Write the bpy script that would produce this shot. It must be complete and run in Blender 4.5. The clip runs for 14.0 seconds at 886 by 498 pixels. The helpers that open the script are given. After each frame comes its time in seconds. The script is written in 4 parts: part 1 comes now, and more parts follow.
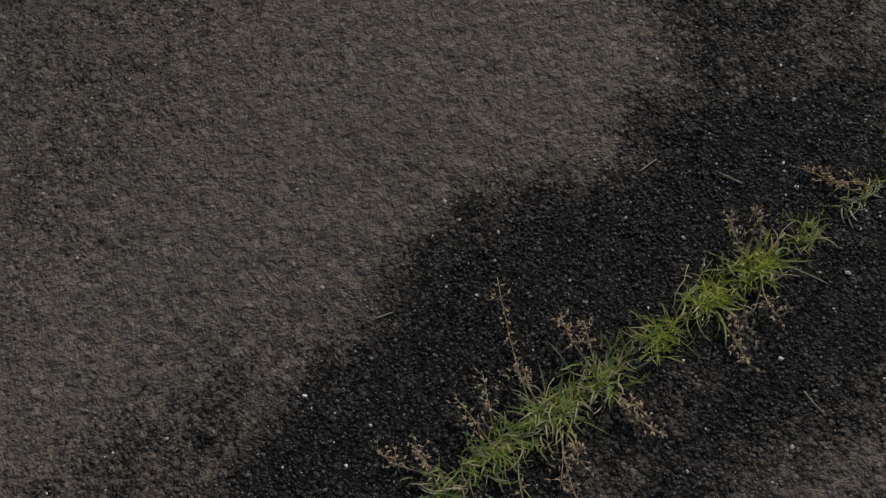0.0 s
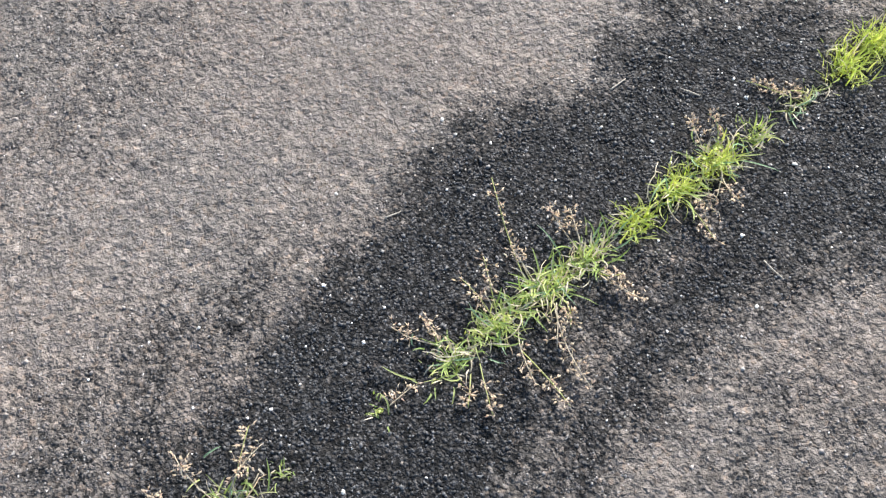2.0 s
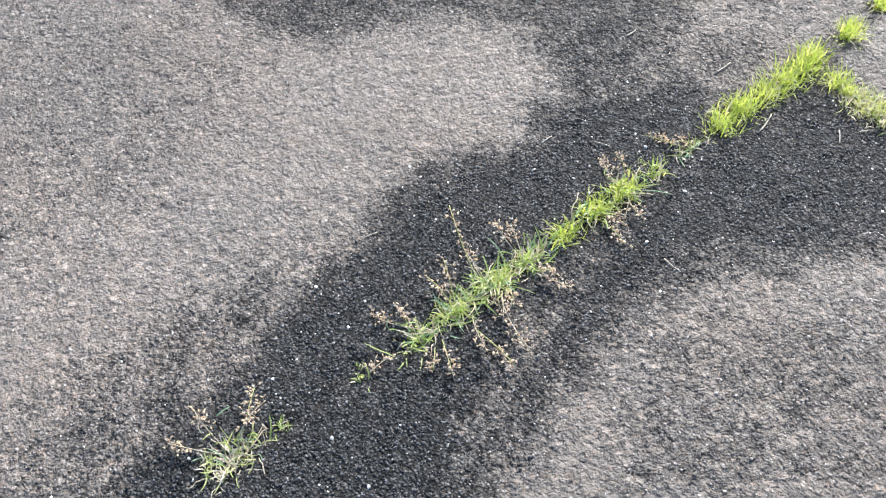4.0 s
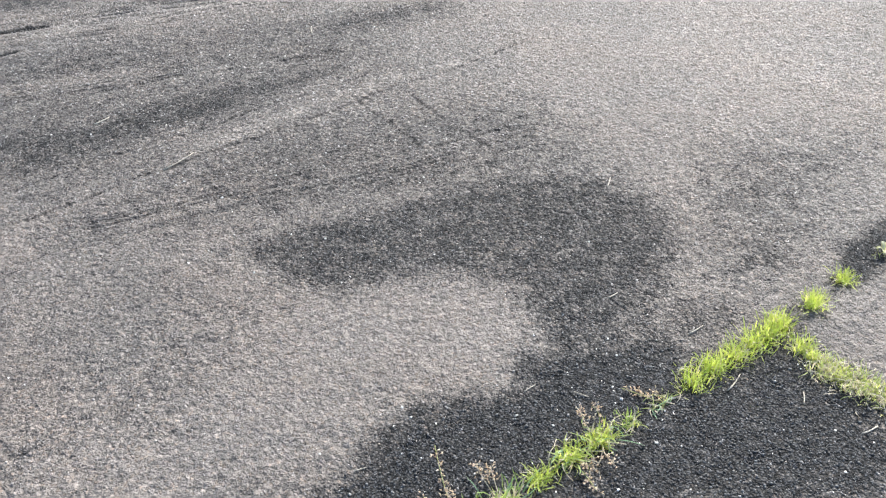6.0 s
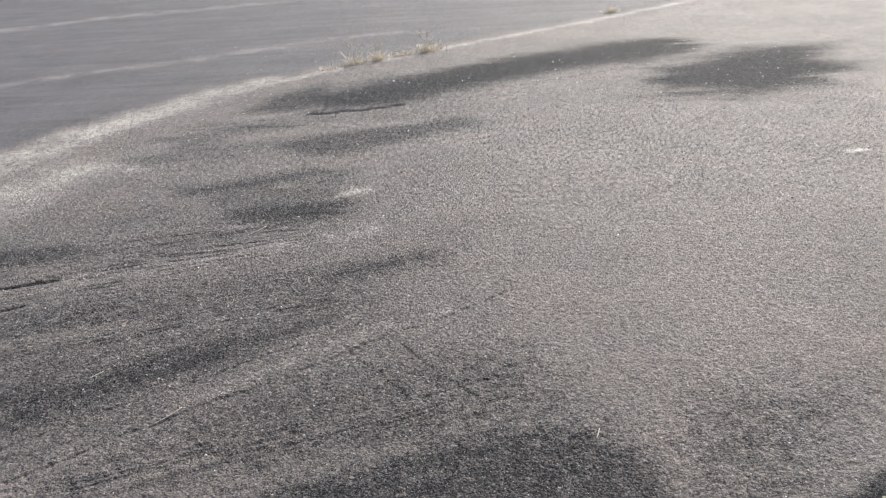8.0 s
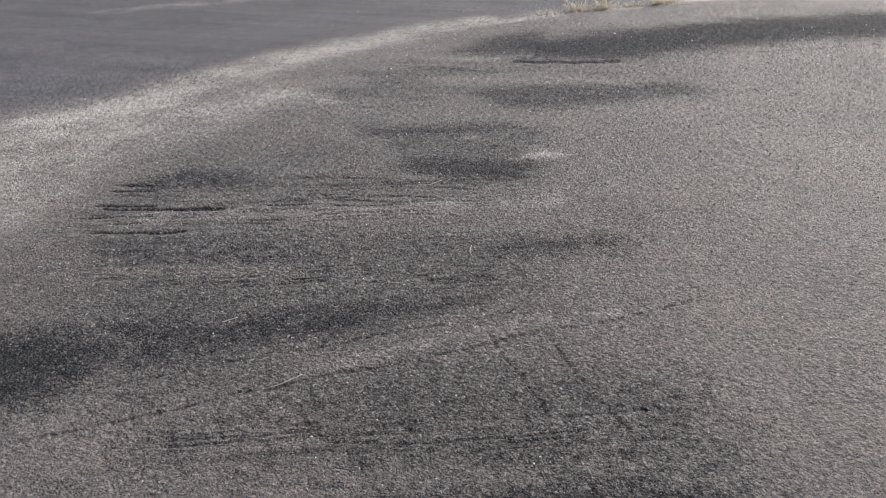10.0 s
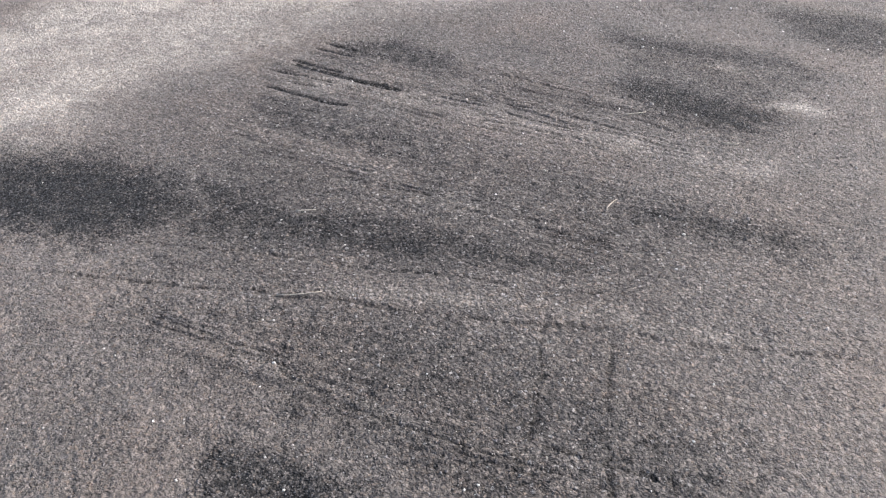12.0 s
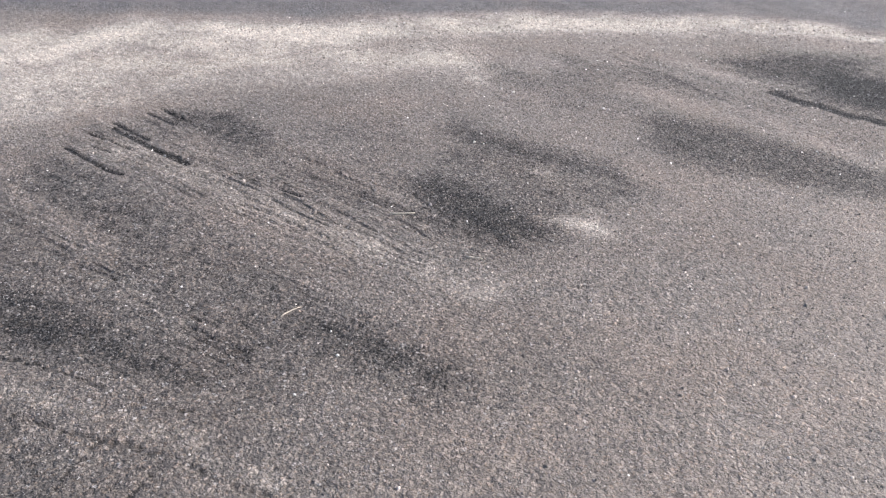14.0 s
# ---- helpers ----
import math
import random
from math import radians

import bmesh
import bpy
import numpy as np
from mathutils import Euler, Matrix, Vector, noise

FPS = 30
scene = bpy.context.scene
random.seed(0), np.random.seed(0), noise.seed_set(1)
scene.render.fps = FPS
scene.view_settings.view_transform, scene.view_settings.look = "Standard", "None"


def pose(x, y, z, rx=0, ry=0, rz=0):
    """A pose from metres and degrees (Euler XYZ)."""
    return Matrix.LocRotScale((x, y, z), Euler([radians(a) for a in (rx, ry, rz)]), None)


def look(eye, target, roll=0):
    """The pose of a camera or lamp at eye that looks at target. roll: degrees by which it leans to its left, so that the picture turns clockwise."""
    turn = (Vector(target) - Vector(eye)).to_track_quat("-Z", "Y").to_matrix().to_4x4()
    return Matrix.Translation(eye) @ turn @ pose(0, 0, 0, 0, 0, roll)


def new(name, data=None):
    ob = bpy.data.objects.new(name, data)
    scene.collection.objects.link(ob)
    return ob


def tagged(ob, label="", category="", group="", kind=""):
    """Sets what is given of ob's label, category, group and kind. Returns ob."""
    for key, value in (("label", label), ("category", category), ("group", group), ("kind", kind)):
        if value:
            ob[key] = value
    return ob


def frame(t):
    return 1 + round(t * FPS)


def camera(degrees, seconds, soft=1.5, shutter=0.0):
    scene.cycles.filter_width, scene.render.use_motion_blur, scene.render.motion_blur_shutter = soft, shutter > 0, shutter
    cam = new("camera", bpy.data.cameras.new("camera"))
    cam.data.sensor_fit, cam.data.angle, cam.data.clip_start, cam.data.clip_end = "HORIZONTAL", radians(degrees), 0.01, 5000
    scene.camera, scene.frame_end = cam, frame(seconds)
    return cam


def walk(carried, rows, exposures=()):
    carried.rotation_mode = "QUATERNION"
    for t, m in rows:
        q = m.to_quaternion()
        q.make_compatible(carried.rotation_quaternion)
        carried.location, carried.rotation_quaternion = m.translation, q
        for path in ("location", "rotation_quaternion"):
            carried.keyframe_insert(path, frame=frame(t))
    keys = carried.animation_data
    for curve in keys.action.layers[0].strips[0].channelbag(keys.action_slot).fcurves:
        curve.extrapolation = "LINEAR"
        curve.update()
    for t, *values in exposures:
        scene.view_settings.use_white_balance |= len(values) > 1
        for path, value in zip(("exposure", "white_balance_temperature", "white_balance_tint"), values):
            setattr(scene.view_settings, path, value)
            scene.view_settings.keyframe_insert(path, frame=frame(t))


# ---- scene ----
cam = camera(55.4, 14.0, soft=1.3)
PATH = [
    (0, (-0.011, 0.352, 1.117), (-0.182, 0.939, -0.787), -14.4),
    (0.5, (-0.01, 0.324, 1.125), (-0.192, 0.954, -0.765), -12.2),
    (1, (-0.028, 0.263, 1.13), (-0.227, 0.94, -0.742), -11.3),
    (1.5, (-0.061, 0.135, 1.154), (-0.207, 0.862, -0.704), -7.6),
    (2, (-0.054, 0.058, 1.17), (-0.143, 0.822, -0.676), -7.1),
    (2.2, (-0.039, 0.036, 1.181), (-0.112, 0.805, -0.664), -6.2),
    (4.3, (-0.037, -0.395, 1.322), (-0.032, 0.849, -0.245), -2.2),
    (4.5, (-0.003, -0.407, 1.328), (0.015, 0.896, -0.19), -1.5),
    (5, (0.024, -0.451, 1.347), (-0.008, 0.944, -0.087), -1.5),
    (5.5, (0.045, -0.468, 1.39), (-0.029, 1.012, 0.045), -1.9),
    (6, (0.063, -0.472, 1.432), (-0.026, 1.092, 0.189), -2.3),
    (6.5, (0.096, -0.46, 1.473), (0.015, 1.237, 0.419), -2.4),
    (7, (0.107, -0.454, 1.502), (0.043, 1.333, 0.605), -2.1),
    (7.2, (0.111, -0.45, 1.518), (0.056, 1.368, 0.686), -2.0),
    (9.3, (0.22, -0.326, 1.471), (-0.158, 1.481, 0.702), -3.1),
    (9.5, (0.219, -0.261, 1.468), (-0.213, 1.525, 0.679), -1.9),
    (10, (0.216, -0.006, 1.444), (-0.365, 1.69, 0.557), -1.2),
    (10.5, (0.276, 0.149, 1.423), (-0.383, 1.74, 0.405), -1.8),
    (11, (0.51, 0.339, 1.407), (-0.451, 1.721, 0.326), -1.2),
    (11.5, (0.634, 0.552, 1.379), (-0.469, 1.805, 0.277), -1.8),
    (12, (0.697, 0.836, 1.368), (-0.523, 1.962, 0.252), 0.1),
    (12.5, (0.859, 1.095, 1.364), (-0.457, 2.116, 0.258), 0.2),
    (13, (1.035, 1.36, 1.385), (-0.368, 2.282, 0.297), 1.5),
    (13.5, (1.13, 1.658, 1.391), (-0.324, 2.573, 0.367), 3.4),
    (14, (1.294, 1.975, 1.42), (-0.123, 2.964, 0.412), 2.3),
]
EXPOSURES = [
    (0, -1.25, 7350, 10), (0.15, -0.2, 7350, 10), (0.3, 0.25, 7350, 10), (0.6, 0.6, 7150, 10), (1.0, 0.85, 6900, 10), (1.4, 1.13, 6750, 10), (2.2, 1.34, 6560, 9), (4.3, 1.6, 6360, 8), (5.5, 1.5, 6380, 7),
    (6.5, 1.38, 6520, 8), (7.2, 1.18, 6580, 9), (9.3, 0.36, 6680, 12.5), (10, 0.45, 6600, 12), (11, 0.70, 6520, 12), (12, 1.03, 6600, 13), (13, 1.18, 6670, 14), (14, 1.23, 6700, 14),
]
walk(cam, [(t, look(eye, target, roll)) for t, eye, target, roll in PATH], EXPOSURES)

# ---- daylight: a low sun ahead of the walk, a little to the right ----
SUN_AZ, SUN_EL = radians(22), radians(33)  # azimuth from +y towards +x
world = bpy.data.worlds.new("sky")
scene.world = world
world.use_nodes = True
sky = world.node_tree.nodes.new("ShaderNodeTexSky")
sky.sky_type, sky.sun_disc, sky.sun_elevation, sky.sun_rotation = "NISHITA", False, SUN_EL, SUN_AZ
world.node_tree.links.new(sky.outputs[0], world.node_tree.nodes["Background"].inputs[0])
world.node_tree.nodes["Background"].inputs[1].default_value = 0.10
lamp = bpy.data.lights.new("sun", "SUN")
lamp.energy, lamp.angle, lamp.color = 3.6, radians(0.5), (1.0, 0.955, 0.90)
sun = new("sun", lamp)
sun.matrix_world = look((0, 0, 0), (-math.sin(SUN_AZ) * math.cos(SUN_EL), -math.cos(SUN_AZ) * math.cos(SUN_EL), -math.sin(SUN_EL)))


# ---- node helpers ----
class Net:
    """A small builder for material nodes."""

    def __init__(self, name):
        self.mat = bpy.data.materials.new(name)
        self.mat.use_nodes = True
        self.tree = self.mat.node_tree
        self.out = self.tree.nodes["Material Output"]
        self.bsdf = self.tree.nodes["Principled BSDF"]

    def put(self, socket, value):
        if hasattr(value, "is_output"):
            self.tree.links.new(value, socket)
        elif isinstance(value, tuple) and len(value) == 3 and socket.type == "RGBA":
            socket.default_value = (*value, 1)
        else:
            socket.default_value = value

    def node(self, kind, **inputs):
        n = self.tree.nodes.new(kind)
        for key, value in inputs.items():
            self.put(n.inputs[key], value)
        return n

    def math(self, op, a, b=0.0, c=0.0):
        n = self.tree.nodes.new("ShaderNodeMath")
        n.operation = op
        for socket, value in zip(n.inputs, (a, b, c)):
            self.put(socket, value)
        return n.outputs[0]

    def ramp(self, x, low, high, to_low=0.0, to_high=1.0):
        n = self.tree.nodes.new("ShaderNodeMapRange")
        n.interpolation_type = "SMOOTHSTEP"
        for key, value in zip(range(5), (x, low, high, to_low, to_high)):
            self.put(n.inputs[key], value)
        return n.outputs[0]

    def mix(self, f, a, b, blend="MIX"):
        n = self.tree.nodes.new("ShaderNodeMix")
        n.data_type, n.blend_type = "RGBA", blend
        self.put(n.inputs[0], f), self.put(n.inputs[6], a), self.put(n.inputs[7], b)
        return n.outputs[2]

    def attr(self, name):
        n = self.tree.nodes.new("ShaderNodeAttribute")
        n.attribute_name = name
        return n.outputs["Fac"]

    def place(self):
        return self.tree.nodes.new("ShaderNodeTexCoord").outputs["Object"]

    def noise(self, at, scale, detail=2.0, rough=0.5):
        return self.node("ShaderNodeTexNoise", Vector=at, Scale=scale, Detail=detail, Roughness=rough).outputs[0]


# the third, bluish colour has the shade of the far stretch in it
DUSTY, DAMP, FAR_SHADE, DUST = (0.209, 0.182, 0.161), (0.0460, 0.0465, 0.0490), (0.090, 0.086, 0.091), (0.56, 0.505, 0.44)


def asphalt():
    """Weathered coarse asphalt: dusty grey chips, damp black stains, far shade as a bluish surface colour, pale dust,
    fine cracks.
    """
    n = Net("weathered_asphalt")
    at = n.place()
    wobble = n.node("ShaderNodeTexNoise", Vector=at, Scale=130.0, Detail=2.0)
    shift = n.node("ShaderNodeVectorMath", Vector=wobble.outputs["Color"])
    shift.operation = "MULTIPLY_ADD"
    shift.inputs[1].default_value = (0.017, 0.017, 0.0)
    n.put(shift.inputs[2], at)
    bent = shift.outputs[0]
    nudge = n.node("ShaderNodeVectorMath", Vector=wobble.outputs["Color"])
    nudge.operation = "MULTIPLY_ADD"
    nudge.inputs[1].default_value = (0.006, 0.006, 0.0)
    n.put(nudge.inputs[2], at)
    chips = n.node("ShaderNodeTexVoronoi", Vector=nudge.outputs[0], Scale=165.0)
    small = n.node("ShaderNodeTexVoronoi", Vector=nudge.outputs[0], Scale=250.0)
    big = n.node("ShaderNodeTexVoronoi", Vector=bent, Scale=92.0)
    cell3 = n.node("ShaderNodeSeparateColor", Color=big.outputs["Color"]).outputs
    coarse = n.math("MULTIPLY", n.attr("coarse"), n.ramp(n.attr("brushed"), 0, 1, 0.45, 1.0))
    # flat worn stones, packed close: each with its own tilt and tint, and a gap round it
    worn_stone = n.node("ShaderNodeTexVoronoi", Vector=bent, Scale=82.0)
    rim = n.node("ShaderNodeTexVoronoi", Vector=bent, Scale=82.0)
    rim.feature = "DISTANCE_TO_EDGE"
    own = n.node("ShaderNodeSeparateColor", Color=worn_stone.outputs["Color"]).outputs
    inner = n.node("ShaderNodeVectorMath", Vector=bent)
    inner.operation = "SUBTRACT"
    n.put(inner.inputs[1], worn_stone.outputs["Position"])
    lean = n.node("ShaderNodeCombineXYZ", X=n.math("SUBTRACT", own[0], 0.5), Y=n.math("SUBTRACT", own[1], 0.5))
    facet = n.node("ShaderNodeVectorMath", Vector=inner.outputs[0])
    facet.operation = "DOT_PRODUCT"
    n.put(facet.inputs[1], lean.outputs[0])
    gap = n.ramp(rim.outputs["Distance"], 0.0, 0.22)
    cell = n.node("ShaderNodeSeparateColor", Color=chips.outputs["Color"]).outputs
    cell2 = n.node("ShaderNodeSeparateColor", Color=small.outputs["Color"]).outputs
    apart = n.node("ShaderNodeSeparateXYZ", Vector=at).outputs
    swept = n.node("ShaderNodeCombineXYZ", X=apart[0], Y=n.math("MULTIPLY", n.attr("sweep"), 13.0))
    low, stone = n.attr("low"), n.attr("stone")
    brushed = n.noise(swept.outputs[0], 1.5, 4.0, 0.6)
    patchy, grain, broad = n.noise(at, 16.0, 5.0, 0.7), n.noise(at, 380.0, 2.0), n.noise(at, 2.2, 4.0, 0.6)
    pits = n.ramp(n.noise(at, 120.0, 3.0, 0.6), 0.30, 0.50)
    half = n.math("SUBTRACT", patchy, 0.5)
    lines = n.math("MULTIPLY", n.attr("scraped"), n.math("SUBTRACT", brushed, 0.5))
    edge = n.math("ADD", n.attr("damp"), n.math("MULTIPLY", half, n.ramp(n.attr("distant"), 0, 1, 1.2, 0.7)))
    edge = n.math("ADD", edge, n.math("MULTIPLY", n.math("SUBTRACT", cell[0], 0.5), 0.36))
    edge = n.math("ADD", edge, n.math("MULTIPLY", lines, 0.35))
    damp = n.ramp(edge, 0.12, 1.0)
    worn = n.math("MAXIMUM", damp, n.math("MULTIPLY", n.attr("brushed"), 0.28))
    shade_mix = n.math("MULTIPLY", n.attr("far_shade"), 0.9)
    drift = n.math("ADD", n.math("MULTIPLY", half, 1.0), n.math("MULTIPLY", n.math("SUBTRACT", n.noise(at, 3.2, 3.0, 0.5), 0.5), 1.7))
    dusty = n.ramp(n.math("MULTIPLY", n.attr("dust"), n.math("ADD", 1.0, drift)), 0.12, 1.0)
    # far shade and its softer bands, mixed into the base colour
    base = n.mix(shade_mix, DUSTY, n.mix(n.ramp(n.noise(swept.outputs[0], 0.35, 4.0, 0.6), 0.35, 0.7), FAR_SHADE, (0.128, 0.120, 0.124)))
    base = n.mix(n.ramp(broad, 0.35, 0.7), base, n.mix(1.0, base, (1.05, 0.995, 0.955), "MULTIPLY"))
    base = n.mix(n.math("MULTIPLY", coarse, n.math("SUBTRACT", 1.0, shade_mix)), base, n.mix(1.0, base, (0.83, 0.825, 0.83), "MULTIPLY"))
    base = n.mix(damp, base, DAMP)
    base = n.mix(dusty, base, DUST)
    # chip by chip, and dark binder in the gaps between the chips
    tone = n.math("MULTIPLY", n.ramp(cell[1], 0.0, 1.0, n.ramp(worn, 0, 1, 0.95, 0.50), n.ramp(worn, 0, 1, 1.05, 1.85)), n.ramp(grain, 0.3, 0.7, 0.94, 1.06))
    tone = n.math("MULTIPLY", tone, n.ramp(chips.outputs["Distance"], 0.25, 0.7, 1.08, n.ramp(worn, 0, 1, 0.92, 0.22)))
    # fine pits are darker than the ground round them
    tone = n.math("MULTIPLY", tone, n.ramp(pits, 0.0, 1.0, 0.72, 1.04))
    tone = n.math("MULTIPLY", tone, n.ramp(patchy, 0.3, 0.7, 0.92, 1.08))
    tone = n.math("MULTIPLY", tone, n.ramp(n.noise(at, 1.3, 4.0, 0.6), 0.32, 0.68, 0.89, 1.11))
    tone = n.math("MULTIPLY", tone, n.math("SUBTRACT", 1.0, n.math("MULTIPLY", lines, 1.5)))
    tone = n.math("MULTIPLY", tone, n.ramp(cell3[0], 0.0, 1.0, n.ramp(coarse, 0, 1, 1.0, 0.92), n.ramp(coarse, 0, 1, 1.0, 1.14)))
    tone = n.math("MULTIPLY", tone, n.ramp(big.outputs["Distance"], 0.3, 0.75, n.ramp(coarse, 0, 1, 1.0, 1.06), n.ramp(coarse, 0, 1, 1.0, 0.78)))
    # the deeper a hollow, the darker its tone, and every worn stone has its own grey
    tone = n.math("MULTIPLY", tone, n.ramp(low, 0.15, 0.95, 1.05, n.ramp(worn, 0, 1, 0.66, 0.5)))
    tone = n.math("MULTIPLY", tone, n.ramp(stone, 0.0, 1.0, n.ramp(coarse, 0, 1, 0.94, 0.88), n.ramp(coarse, 0, 1, 1.06, 1.12)))
    tone = n.math("MULTIPLY", tone, n.math("MULTIPLY", n.ramp(own[2], 0.0, 1.0, 0.84, 1.17), n.ramp(gap, 0.0, 1.0, n.ramp(coarse, 0, 1, 0.78, 0.62), 1.06)))
    line = n.math("ABSOLUTE", n.attr("crack_side"))
    ragged = n.math("MULTIPLY", n.attr("crack_width"), n.ramp(n.noise(at, 70.0, 3.0), 0.35, 0.62, 0.12, 1.5))
    ragged = n.math("MULTIPLY", ragged, n.ramp(n.noise(at, 7.0, 3.0), 0.41, 0.54, 0.16, 1.15))
    open_crack = n.math("MULTIPLY", n.math("LESS_THAN", line, ragged), n.math("GREATER_THAN", ragged, 0.0008))
    tone = n.math("MULTIPLY", tone, n.math("SUBTRACT", 1.0, n.math("MULTIPLY", open_crack, 0.45)))
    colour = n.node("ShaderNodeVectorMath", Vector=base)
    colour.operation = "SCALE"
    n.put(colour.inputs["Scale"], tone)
    # pale quartz chips here and there, and glints of coarse stones painted in as pale spots
    pale = n.math("GREATER_THAN", cell2[2], 0.968)
    pale = n.math("MULTIPLY", pale, n.math("LESS_THAN", small.outputs["Distance"], 0.42))
    glint = n.math("MULTIPLY", n.math("MULTIPLY", coarse, 0.65), n.math("GREATER_THAN", cell3[1], 0.94))
    glint = n.math("MULTIPLY", glint, n.math("LESS_THAN", big.outputs["Distance"], 0.40))
    hue = n.mix(n.math("MAXIMUM", n.math("MULTIPLY", pale, 0.6), glint), colour.outputs[0], (0.44, 0.42, 0.40))
    warm = n.mix(n.math("GREATER_THAN", cell[2], 0.9), hue, n.mix(1.0, hue, (1.07, 0.98, 0.90), "MULTIPLY"))
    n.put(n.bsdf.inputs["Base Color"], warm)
    n.put(n.bsdf.inputs["Roughness"], n.ramp(damp, 0.0, 1.0, 0.74, 0.86))
    n.put(n.bsdf.inputs["Specular IOR Level"], n.ramp(damp, 0.0, 1.0, 0.65, 0.27))
    dome = n.math("MULTIPLY", n.ramp(chips.outputs["Distance"], 0.05, 0.7, 1.0, 0.0), n.math("MULTIPLY", n.ramp(cell[0], 0, 1, 0.25, 1.0), n.ramp(worn, 0, 1, 0.22, 1.35)))
    high = n.math("SUBTRACT", n.math("ADD", dome, n.math("MULTIPLY", pits, 0.6)), n.math("MULTIPLY", open_crack, 1.6))
    tilted = n.math("MULTIPLY", n.ramp(big.outputs["Distance"], 0.05, 0.7, 1.0, 0.0), n.ramp(cell3[2], 0, 1, 0.4, 2.2))
    high = n.math("ADD", high, n.math("MULTIPLY", n.math("MULTIPLY", tilted, coarse), 0.35))
    high = n.math("ADD", high, n.math("MULTIPLY", facet.outputs["Value"], n.ramp(coarse, 0, 1, 130.0, 190.0)))
    high = n.math("ADD", high, n.math("MULTIPLY", gap, n.ramp(coarse, 0, 1, 0.25, 0.42)))
    high = n.math("ADD", high, n.math("MULTIPLY", grain, 0.2))
    high = n.math("SUBTRACT", high, n.math("MULTIPLY", lines, 4.5))
    high = n.math("ADD", high, n.math("MULTIPLY", n.noise(at, 52.0, 5.0, 0.65), n.ramp(n.attr("coarse"), 0, 1, 3.6, 2.6)))
    bump = n.node("ShaderNodeBump", Height=high, Strength=1.0, Distance=0.0050)
    n.put(n.bsdf.inputs["Normal"], bump.outputs[0])
    return n.mat


def chip_stone():
    """Loose chips of the same stone, damp where the ground is damp."""
    n = Net("loose_chips")
    at = n.place()
    island = n.node("ShaderNodeNewGeometry").outputs["Random Per Island"]
    base = n.mix(n.attr("damp"), DUSTY, DAMP)
    base = n.mix(n.math("GREATER_THAN", island, 0.982), base, (0.40, 0.38, 0.36))
    shade = n.math("MULTIPLY", n.math("MULTIPLY_ADD", n.math("POWER", n.math("FRACT", n.math("MULTIPLY", island, 37.0)), 3.0), 2.7, 0.5), n.ramp(n.noise(at, 700.0), 0.3, 0.7, 0.8, 1.2))
    colour = n.node("ShaderNodeVectorMath", Vector=base)
    colour.operation = "SCALE"
    n.put(colour.inputs["Scale"], shade)
    n.put(n.bsdf.inputs["Base Color"], colour.outputs[0])
    n.put(n.bsdf.inputs["Roughness"], n.ramp(n.math("FRACT", n.math("MULTIPLY", island, 91.0)), 0, 1, 0.42, 0.80))
    return n.mat


def plain(name, colour, other, scale=300.0, rough=0.7, bump=0.0006):
    n = Net(name)
    at = n.place()
    spot = n.ramp(n.noise(at, scale, 3.0), 0.35, 0.68)
    pick = n.node("ShaderNodeObjectInfo").outputs["Random"]
    hue = n.mix(spot, colour, other)
    hue = n.mix(n.math("MULTIPLY", pick, 0.5), hue, n.mix(0.5, hue, other))
    n.put(n.bsdf.inputs["Base Color"], hue)
    n.put(n.bsdf.inputs["Roughness"], rough)
    n.put(n.bsdf.inputs["Normal"], n.node("ShaderNodeBump", Height=n.noise(at, scale * 2, 2.0), Strength=0.5, Distance=bump).outputs[0])
    return n.mat


def leafy(name, young, aged, through_light=0.45, shine=(1.45, 1.4, 0.85)):
    """Thin leaves: each blade its own tint, light shining through."""
    n = Net(name)
    island = n.node("ShaderNodeNewGeometry").outputs["Random Per Island"]
    hue = n.mix(island, young, aged)
    hue = n.mix(n.ramp(n.noise(n.place(), 160.0, 2.0), 0.4, 0.7, 0.0, 0.5), hue, n.mix(0.5, hue, aged))
    n.put(n.bsdf.inputs["Base Color"], hue)
    n.put(n.bsdf.inputs["Roughness"], 0.45)
    glow = n.node("ShaderNodeBsdfTranslucent", Color=n.mix(1.0, hue, shine, "MULTIPLY"))
    both = n.tree.nodes.new("ShaderNodeMixShader")
    both.inputs[0].default_value = through_light
    n.tree.links.new(n.bsdf.outputs[0], both.inputs[1])
    n.tree.links.new(glow.outputs[0], both.inputs[2])
    n.tree.links.new(both.outputs[0], n.out.inputs[0])
    return n.mat


ASPHALT, CHIPS = asphalt(), chip_stone()
GREEN = leafy("fresh_grass", (0.20, 0.36, 0.09), (0.62, 0.65, 0.30), 0.5)
# blades on the clumps' shadow side, the bluish shade put into their colour
BLUISH = leafy("bluish_grass", (0.20, 0.36, 0.20), (0.44, 0.56, 0.38), 0.4, (1.2, 1.3, 1.0))
BROWN_STEM = leafy("brown_stem", (0.40, 0.29, 0.19), (0.60, 0.50, 0.36), 0.1, (1.0, 1.0, 1.0))
LIME = leafy("sunlit_grass", (0.36, 0.48, 0.10), (0.62, 0.65, 0.26), 0.52)
STRAW = leafy("dry_grass", (0.62, 0.54, 0.40), (0.74, 0.68, 0.56), 0.35, (1.1, 1.05, 0.95))
OLIVE = leafy("fading_grass", (0.36, 0.47, 0.15), (0.62, 0.61, 0.33), 0.45, (1.2, 1.15, 0.9))
SEED = leafy("seed_heads", (0.80, 0.73, 0.54), (0.64, 0.50, 0.41), 0.4, (1.15, 1.05, 0.95))
FAR_STRAW = leafy("bleached_far_grass", (0.72, 0.62, 0.52), (0.80, 0.72, 0.62), 0.2, (1.0, 1.0, 1.0))
